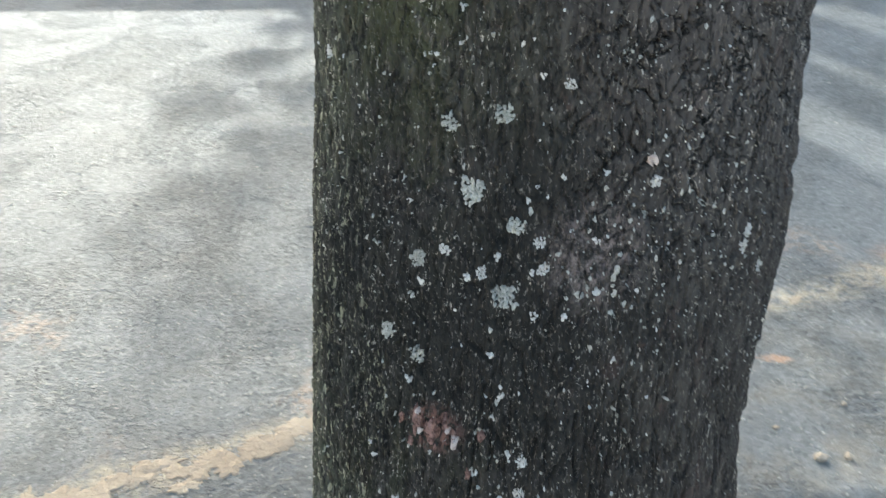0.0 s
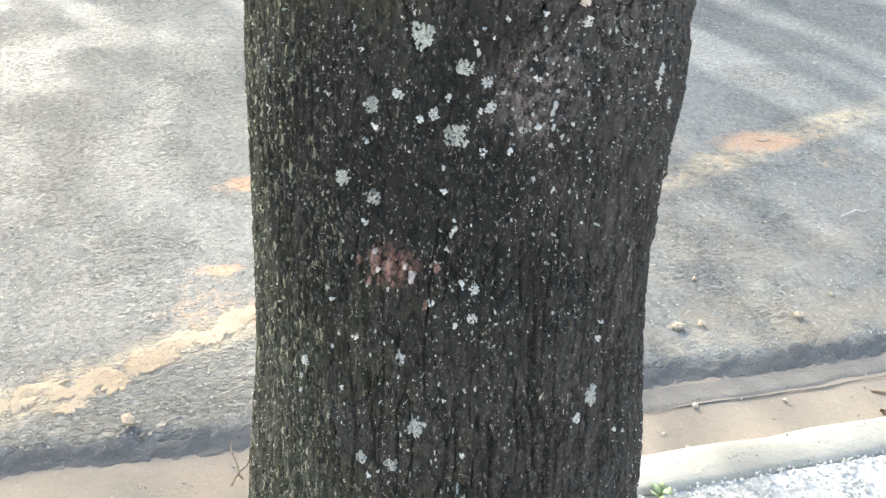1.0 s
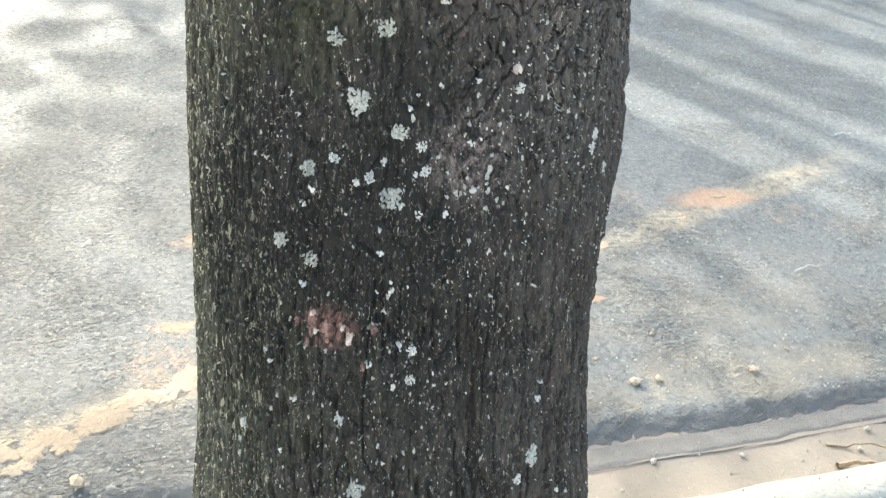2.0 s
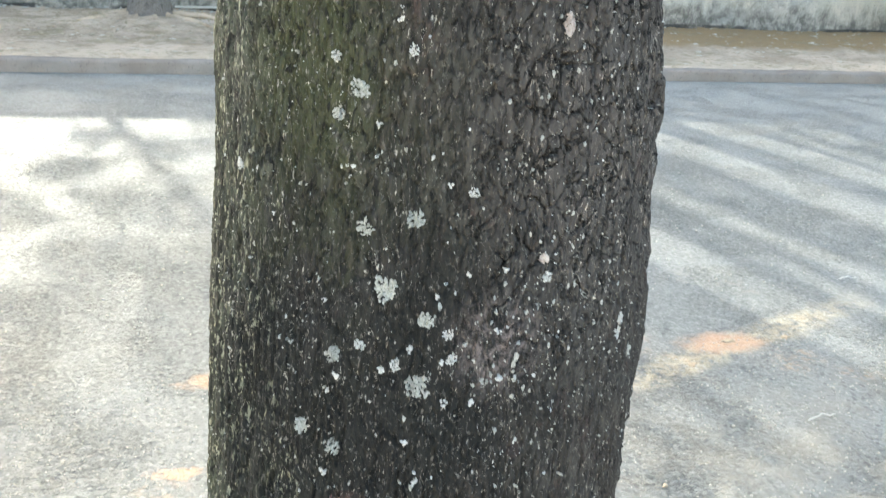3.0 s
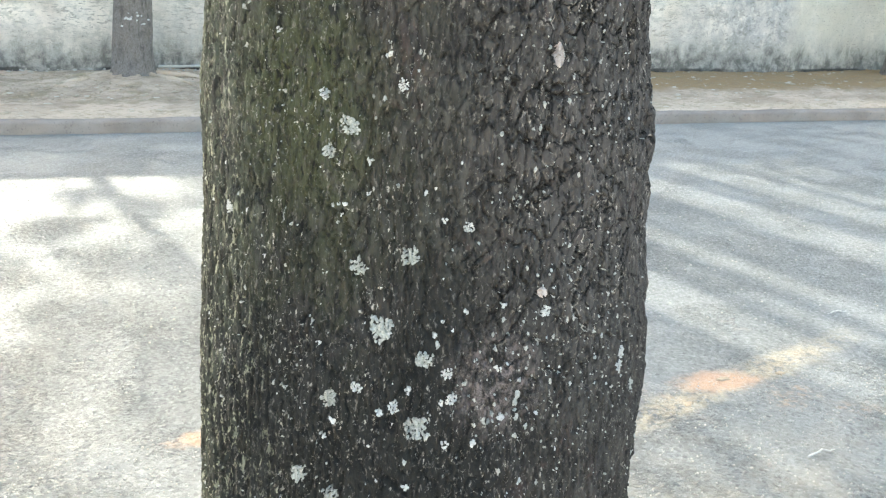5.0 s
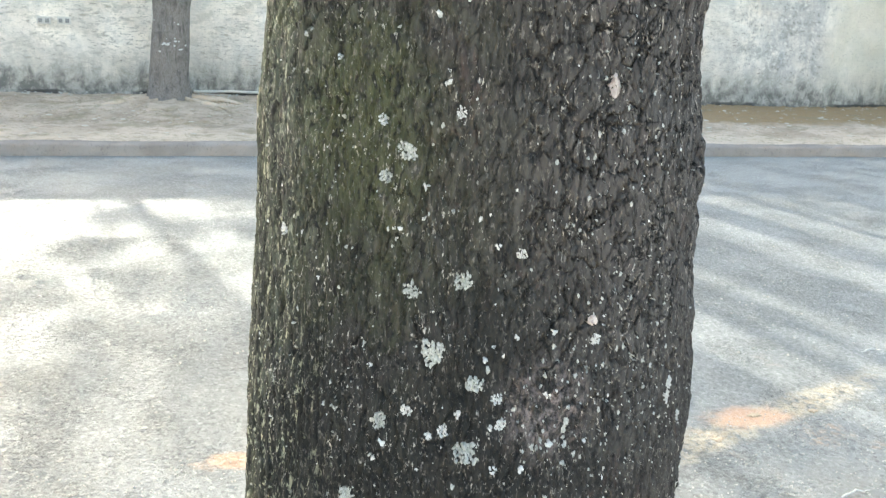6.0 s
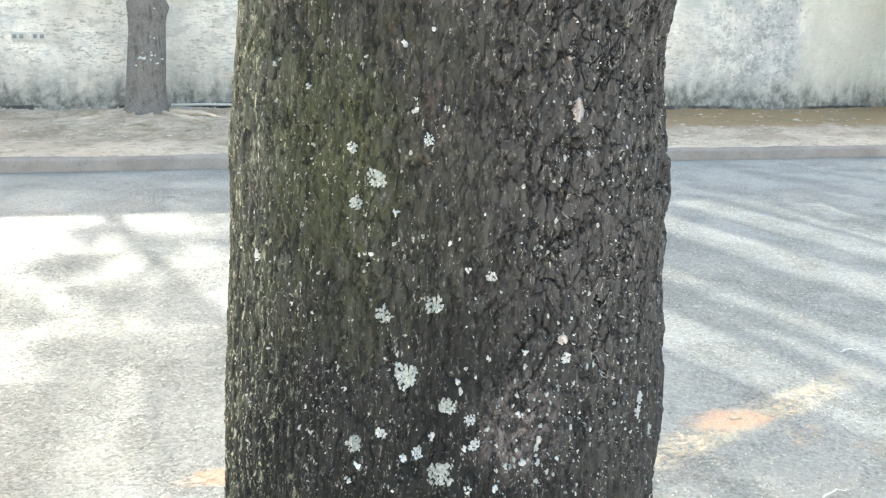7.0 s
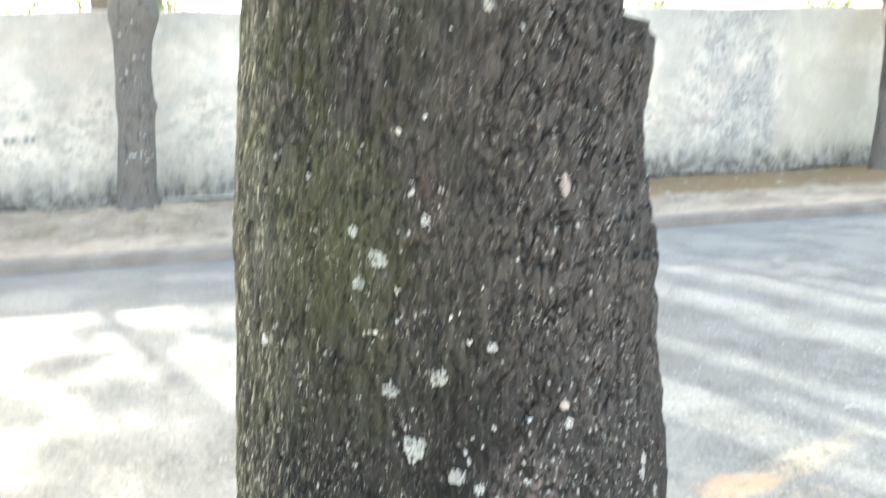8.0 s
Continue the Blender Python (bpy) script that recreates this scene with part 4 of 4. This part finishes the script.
# ---- trees on the opposite pavement ----
def far_tree(x, y, seed, tips, leaf_count, label):
    root = tagged(new("tree"), label, "tree", "trees on the opposite pavement")
    g = far_ground(x, y) - 0.08
    zk = np.array((g, g + 0.12, g + 0.4, 1.0, 1.25, 1.6, 1.95, 2.2, 2.5))
    rk = np.array((0.27, 0.225, 0.205, 0.19, 0.2, 0.185, 0.2, 0.26, 0.24))
    cx = np.array((-0.02, -0.01, 0.0, 0.04, 0.045, 0.05, 0.07, 0.1, 0.1))
    t = np.linspace(-np.pi, np.pi, 121)
    z = np.linspace(g, 2.5, 190)
    T, Zt = np.meshgrid(t, z)
    off = seed * 7.0
    f1, f2 = worley(T * 9 + off, Zt * 8, 2)
    r = np.interp(Zt, zk, rk) + 0.02 * (fbm(T * 1.5 + off, Zt * 3, 3) - 0.5) + 0.008 * smooth01(f2 - f1, 0, 0.4) + 0.035 * np.exp(-((T - 1.4) / 0.3) ** 2 - ((Zt - 1.24) / 0.07) ** 2)
    r = r + 0.035 * smooth01(Zt, g + 0.3, g) * np.abs(np.sin(T * 2.5 + seed))
    C = np.interp(Zt, zk, cx)
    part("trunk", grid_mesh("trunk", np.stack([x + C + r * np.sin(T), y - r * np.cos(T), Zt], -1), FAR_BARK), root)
    r0 = np.random.RandomState(seed)
    for i in range(34):
        zc = 0.72 + r0.normal(0, 0.028) if i < 11 else r0.uniform(0.45, 2.2)
        tc = r0.normal(0.1, 0.45) if i < 11 else r0.uniform(-1.3, 0.6)
        rc = float(np.interp(zc, zk, rk)) + 0.012
        cxc = float(np.interp(zc, zk, cx))
        me = blob("lichen", r0.uniform(0.008, 0.02), LICHEN_WHITE, i, 0.8)
        spot = part("lichen", me, root, "small white lichen spot")
        spot.location = (x + cxc + rc * math.sin(tc), y - rc * math.cos(tc), zc)
    for i, (dx, dy) in enumerate(((-0.95, -0.45), (-0.55, -0.75), (0.15, -0.85), (0.75, -0.55), (0.95, -0.1), (-1.0, 0.1))):
        q = bent((x + 0.2 * dx, y + 0.2 * dy, g + 0.09), (x + 0.9 * dx, y + 0.9 * dy, far_ground(x + 0.9 * dx, y + 0.9 * dy) - 0.025), 10, 0.02, seed * 9 + i)
        part("root", grid_mesh("root", tube(q, np.linspace(0.045, 0.014, 10), 8, 0.15, i), EARTH), root, "dusty surface root")
    ends = limb_set(root, (x + 0.1, y, 2.35), tips, FAR_BARK, 100 + seed * 31, 0.1, 6)
    part("crown", leaves_mesh("crown", ends, leaf_count, 0.36, 0.07, LEAF, seed), root, "open crown of small green leaves")
    return root


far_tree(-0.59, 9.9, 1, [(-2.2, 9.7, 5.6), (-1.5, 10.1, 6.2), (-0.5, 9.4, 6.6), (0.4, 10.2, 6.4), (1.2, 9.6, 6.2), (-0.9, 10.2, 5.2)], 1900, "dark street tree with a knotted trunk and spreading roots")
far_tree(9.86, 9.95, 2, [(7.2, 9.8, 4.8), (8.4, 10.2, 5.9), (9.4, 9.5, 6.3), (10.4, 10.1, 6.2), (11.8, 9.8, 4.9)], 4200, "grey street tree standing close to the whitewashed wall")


def slender_tree(x, y, fork, r, tips, leaf_count, seed):
    """A tall thin tree behind the wall, bare below and leafy above."""
    root = tagged(new("tree"), "slender tree behind the wall with a light leafy crown", "tree", "slender trees behind the wall")
    p = bent((x, y, -0.34), (x, y, fork + 0.1), 16, 0.1, seed)
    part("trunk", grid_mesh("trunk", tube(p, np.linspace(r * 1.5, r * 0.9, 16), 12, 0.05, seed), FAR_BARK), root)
    ends = limb_set(root, (x, y, fork), [(x + a, y + b, c) for a, b, c in tips], FAR_BARK, 300 + seed * 17, r * 0.7, 5)
    high = [e for e in ends if e[2] > fork + 0.3][::3]
    part("crown", leaves_mesh("crown", high, leaf_count, 0.2, 0.085, LEAF, seed), root, "light crown of small green leaves")


# the two stems at y 11.3 are unseen, added to widen one shadow streak
for i, (x, y, fork, r) in enumerate(((-0.63, 13.5, 7.0, 0.10), (-0.48, 14.1, 7.2, 0.10), (-0.28, 16.4, 8.3, 0.15), (-0.55, 16.6, 8.5, 0.14), (-0.80, 16.5, 8.2, 0.14), (1.23, 13.8, 7.2, 0.17), (-0.56, 11.3, 5.4, 0.16), (-0.84, 11.3, 5.3, 0.16), (2.35, 12.1, 6.4, 0.022), (1.75, 14.2, 7.4, 0.03))):
    slender_tree(x, y, fork, r, [(-0.5, 0.2, fork + 2.0), (0.4, -0.3, fork + 2.6), (0.7, 0.2, fork + 1.5), (-0.1, 0.1, fork + 1.0)], 900, 3 + i)


def garden_tree(x, y, top, r, limbs, seed, label, leaf=0.05, per=260, spread=0.07):
    """A small tree behind the wall: a straight stem, thin limbs and a tuft of leaves at each limb's end."""
    root = tagged(new("tree"), label, "tree", "garden trees behind the wall")
    p = bent((x, y, -0.34), (x, y, top), 22, 0.05, seed)
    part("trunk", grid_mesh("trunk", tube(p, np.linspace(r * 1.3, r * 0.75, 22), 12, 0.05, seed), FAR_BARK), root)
    r0 = np.random.RandomState(seed)
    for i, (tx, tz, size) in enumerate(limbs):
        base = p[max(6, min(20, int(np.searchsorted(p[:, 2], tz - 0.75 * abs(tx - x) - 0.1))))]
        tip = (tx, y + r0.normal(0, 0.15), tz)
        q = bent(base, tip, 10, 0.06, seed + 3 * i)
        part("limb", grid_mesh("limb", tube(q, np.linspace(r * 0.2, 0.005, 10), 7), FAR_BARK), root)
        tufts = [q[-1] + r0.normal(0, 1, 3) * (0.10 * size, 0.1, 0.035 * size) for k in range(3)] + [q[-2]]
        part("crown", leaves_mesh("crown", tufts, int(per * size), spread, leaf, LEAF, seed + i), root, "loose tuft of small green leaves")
    return root


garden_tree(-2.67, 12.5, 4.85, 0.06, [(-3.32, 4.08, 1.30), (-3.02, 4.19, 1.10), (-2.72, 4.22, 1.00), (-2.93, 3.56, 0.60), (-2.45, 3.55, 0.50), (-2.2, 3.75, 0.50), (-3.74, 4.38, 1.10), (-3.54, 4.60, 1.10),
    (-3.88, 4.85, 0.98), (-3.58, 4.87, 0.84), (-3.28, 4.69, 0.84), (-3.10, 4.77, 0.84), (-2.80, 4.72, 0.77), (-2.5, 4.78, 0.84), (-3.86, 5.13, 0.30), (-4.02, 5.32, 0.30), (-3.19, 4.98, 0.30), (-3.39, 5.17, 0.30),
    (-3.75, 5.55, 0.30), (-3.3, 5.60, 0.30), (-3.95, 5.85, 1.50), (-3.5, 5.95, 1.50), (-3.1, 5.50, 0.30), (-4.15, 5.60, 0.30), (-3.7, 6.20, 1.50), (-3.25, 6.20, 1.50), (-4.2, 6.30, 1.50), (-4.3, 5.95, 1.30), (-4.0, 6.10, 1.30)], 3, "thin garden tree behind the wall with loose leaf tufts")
# unseen bushy tree, added as caster of the broad shadow on the road
garden_tree(3.7, 12.2, 4.6, 0.11, [(3.22 + 0.34 * (i % 5), 3.1 + 0.42 * (i // 5), 2.4) for i in range(30)], 8, "unseen bushy tree added behind the wall to shade the road", 0.07, 90, 0.15)


def shrub(x, y, h, w, seed, label):
    """A leafy bush behind the wall, with stems."""
    root = tagged(new("bush"), label, "bush", "bushes behind the wall")
    r0 = np.random.RandomState(seed)
    ends = []
    for i in range(7):
        tip = (x + r0.normal(0, w), y + r0.normal(0, w * 0.6), h + r0.normal(0, 0.14))
        p = bent((x + r0.normal(0, 0.1), y, -0.34), tip, 9, 0.15, seed + i)
        part("stem", grid_mesh("stem", tube(p, np.linspace(0.03, 0.006, 9), 6), FAR_BARK), root)
        ends += [p[-1], p[-2], p[-3]]
    part("foliage", leaves_mesh("foliage", ends, 900, 0.12, 0.05, LEAF_LIGHT, seed), root)


shrub(9.7, 11.3, 2.62, 0.22, 4, "light green bush rising just above the wall")
shrub(6.65, 11.3, 2.47, 0.25, 5, "light green bush behind the wall")
shrub(-1.7, 11.4, 2.5, 0.35, 6, "thin leafy bush behind the wall")
shrub(-0.6, 11.4, 2.5, 0.35, 7, "thin leafy bush behind the wall top")

# ---- worn mortar line across the road ----
def road_z(y):
    return -0.130 + 0.018 * math.sin(min(max((y - 0.985) / 6.755, 0), 1) * math.pi)


def flake(name, x, y, length, width, angle, material, seed):
    """A thin ragged cake of hardened mortar lying on the asphalt."""
    r0 = np.random.RandomState(seed)
    n = 120
    a = np.linspace(0, 2 * np.pi, n, endpoint=False)
    rim = 0.45 + 0.95 * fbm(np.cos(a) * 3.0 + seed * 3.7, np.sin(a) * 3.0 + seed * 1.9, seed, 5) ** 1.2
    rows_ = []
    ca, sa = math.cos(angle), math.sin(angle)
    for f, h in ((0.02, 0.004), (0.2, 0.004), (0.4, 0.0035), (0.6, 0.0035), (0.8, 0.003), (0.95, 0.0015), (1.0, -0.003)):
        lx = np.sign(np.cos(a)) * np.abs(np.cos(a)) ** 0.8 * rim * f * length / 2
        ly = np.sin(a) * rim * f * width / 2
        X, Yp = x + lx * ca - ly * sa, y + lx * sa + ly * ca
        zz_ = np.array([road_z(v) for v in Yp]) + h + 0.008 * (fbm(X * 45, Yp * 45, 3) - 0.5)
        P = np.stack([X, Yp, zz_], -1)
        rows_.append(np.concatenate([P, P[:1]], 0))
    return grid_mesh(name, np.array(rows_)[::-1], material)


stripe = tagged(new("mortar_line"), "broken line of pale yellow mortar caked on the asphalt", "mortar line")
r0 = np.random.RandomState(9)
slope = math.atan2(1.26, 3.54)
s = -1.1
k = 0
while s < 0.5:
    y = 1.235 + (s + 0.8) * 0.36 + r0.normal(0, 0.026) - 0.03 * (s < -0.5)
    part("mortar_cake", flake("mortar_cake", s, y, r0.uniform(0.07, 0.17), r0.uniform(0.045, 0.10), slope + r0.normal(0, 0.8), SAND, k + 1), stripe)
    s += r0.uniform(0.018, 0.055)
    k += 1
while s < 2.3:
    y = 1.235 + (s + 0.8) * 0.36 + r0.normal(0, 0.03)
    part("mortar_cake", flake("mortar_cake", s, y, r0.uniform(0.04, 0.1), r0.uniform(0.025, 0.05), slope + r0.normal(0, 0.5), SAND, k + 1), stripe)
    s += r0.uniform(0.25, 0.55)
    k += 1

# ---- stones, twigs and litter ----
def stone(x, y, z, size, material, seed, label, group):
    ob = thing("stone", blob("stone", size, material, seed), label, "stone", "", group)
    ob.location, ob.rotation_euler = (x, y, z + size * 0.35), (0, 0, seed * 1.3)


for i, (x, y, sz) in enumerate(((1.05, 1.19, 0.022), (1.13, 1.19, 0.017), (1.45, 1.17, 0.02), (1.22, 1.41, 0.013), (-0.51, 1.1, 0.026), (0.98, 1.32, 0.011), (1.62, 1.25, 0.012), (-0.85, 1.12, 0.014))):
    stone(x, y, -0.128, sz, TAN_STONE, i, "tan stone lying on the asphalt near the gutter", "stones on the road")
for i, (x, y, sz) in enumerate(((0.97, 0.9, 0.012), (1.23, 0.87, 0.010), (0.88, 0.76, 0.010), (0.84, 0.82, 0.007), (1.66, 0.89, 0.012), (1.58, 0.82, 0.012), (1.05, 0.77, 0.005), (1.4, 0.78, 0.005))):
    stone(x, y, -0.158, sz, PEBBLE, i + 20, "pale pebble lying in the sandy gutter", "pebbles in the gutter")


def twig(a, b, rad, material, seed, label):
    return thing("twig", grid_mesh("twig", tube(bent(a, b, 9, 0.012, seed), np.linspace(rad, rad * 0.55, 9), 7, 0.15, seed), material), label, "twig", "", "twigs")


twig((1.46, 0.775, -0.146), (1.58, 0.755, -0.147), 0.008, TWIG, 1, "short dry stick lying in the gutter")
twig((1.50, 0.86, -0.15), (1.66, 0.80, -0.15), 0.004, TWIG, 2, "thin dry twig in the gutter")
twig((1.93, 1.665, -0.122), (2.07, 1.69, -0.122), 0.004, PALE_TWIG, 3, "bleached white twig lying on the asphalt")
twig((2.93, 2.80, -0.116), (3.05, 2.81, -0.116), 0.005, PALE_TWIG, 4, "bleached white twig on the road")
twig((-0.27, 0.86, -0.155), (-0.19, 0.92, -0.10), 0.003, TWIG, 5, "bent dry weed stalk in the gutter")
twig((-0.24, 0.88, -0.155), (-0.26, 0.95, -0.09), 0.003, TWIG, 6, "bent dry weed stalk in the gutter")
twig((0.80, 0.47, 0.004), (0.84, 0.38, 0.006), 0.003, TWIG, 7, "thin twig lying on the white pavement")


def weed(x, y, z):
    root = tagged(new("weed"), "small light green weed growing at the kerb", "weed")
    r0 = np.random.RandomState(3)
    for i in range(9):
        a = i * 2.4
        q = np.array((x + 0.026 * math.cos(a), y + 0.026 * math.sin(a), z + r0.uniform(0.012, 0.03)))
        p = bent((x, y, z), q, 6, 0.008, i)
        d = np.cross(q - np.array((x, y, z)), (0, 0, 1))
        d /= np.linalg.norm(d)
        w = np.sin(np.linspace(0.1, 3.0, 6))[:, None] * 0.007
        part("leaf", grid_mesh("leaf", np.stack([p - d * w, p + (0, 0, 0.002), p + d * w], 1), LEAF_LIGHT), root)


weed(0.655, 0.515, -0.01)


def litter(name, n, xr, yr, height, size, material, seed, label, category, tall=0.5):
    """Countless small crumbs strewn over a surface, one mesh."""
    r0 = np.random.RandomState(seed)
    verts, faces = [], []
    for i in range(n):
        x, y = r0.uniform(*xr), r0.uniform(*yr)
        z = height(x, y)
        s = size * (0.35 + 0.9 * r0.uniform() ** 2)
        a = r0.uniform(0, 6.28)
        pts = [(s * math.cos(a + k * 1.2566) * r0.uniform(0.7, 1.2), s * math.sin(a + k * 1.2566) * r0.uniform(0.5, 1.0)) for k in range(5)]
        b = len(verts)
        verts += [(x + px_, y + py_, z - 0.003) for px_, py_ in pts] + [(x + px_ * 0.55, y + py_ * 0.55, z + s * tall) for px_, py_ in pts]
        faces += [tuple(b + 5 + k for k in range(5))] + [(b + k, b + (k + 1) % 5, b + 5 + (k + 1) % 5, b + 5 + k) for k in range(5)]
    return thing(name, mesh_of(name, verts, faces, material, False), label, category, "stuff")


litter("asphalt_grit", 5000, (-1.5, 3.2), (1.05, 2.3), lambda x, y: road_z(y) - 0.036 * (1 - float(smooth01(np.array(y - 0.985), 0.0, 0.10))) ** 1.2, 0.006, PEBBLE, 1, "loose pale grit strewn on the asphalt", "grit")
litter("road_grit", 1500, (-2.2, 4.5), (2.6, 6.0), lambda x, y: road_z(y) + 0.001, 0.008, PEBBLE, 2, "loose pale grit farther out on the road", "grit")
litter("gutter_grit", 260, (-1.2, 2.6), (0.66, 0.95), lambda x, y: -0.157, 0.004, PEBBLE, 3, "fine pale grit in the gutter", "grit")
litter("mortar_crumbs", 7000, (0.4, 2.2), (0.1, 0.535), lambda x, y: -0.007, 0.0055, PAVING, 4, "white mortar crumbs covering the pavement", "crumbs")
litter("kerb_specks", 120, (0.4, 2.4), (0.535, 0.63), lambda x, y: 0.001, 0.003, FAR_KERB, 5, "dark grit specks on the kerb", "grit")
litter("leaf_litter", 620, (-3, 11), (8.0, 10.5), lambda x, y: far_ground(x, y) + 0.008, 0.038, DRY_LEAF, 6, "pale dry leaves and litter on the earth pavement", "litter", 0.09)
litter("root_debris", 420, (-2.4, 0.9), (8.7, 10.3), lambda x, y: far_ground(x, y) + 0.012, 0.02, TWIG, 9, "brown bark bits and twigs round the tree roots", "debris", 0.35)
litter("wall_rubble", 90, (-2.6, 0.2), (10.35, 10.6), lambda x, y: far_ground(x, y) + 0.02, 0.022, PEBBLE, 7, "pale rubble along the foot of the wall", "rubble")
litter("root_litter", 150, (-2.0, 0.8), (8.9, 9.6), lambda x, y: far_ground(x, y) + 0.01, 0.03, SAND, 11, "pale scraps and dust cakes lodged among the tree roots", "litter", 0.08)
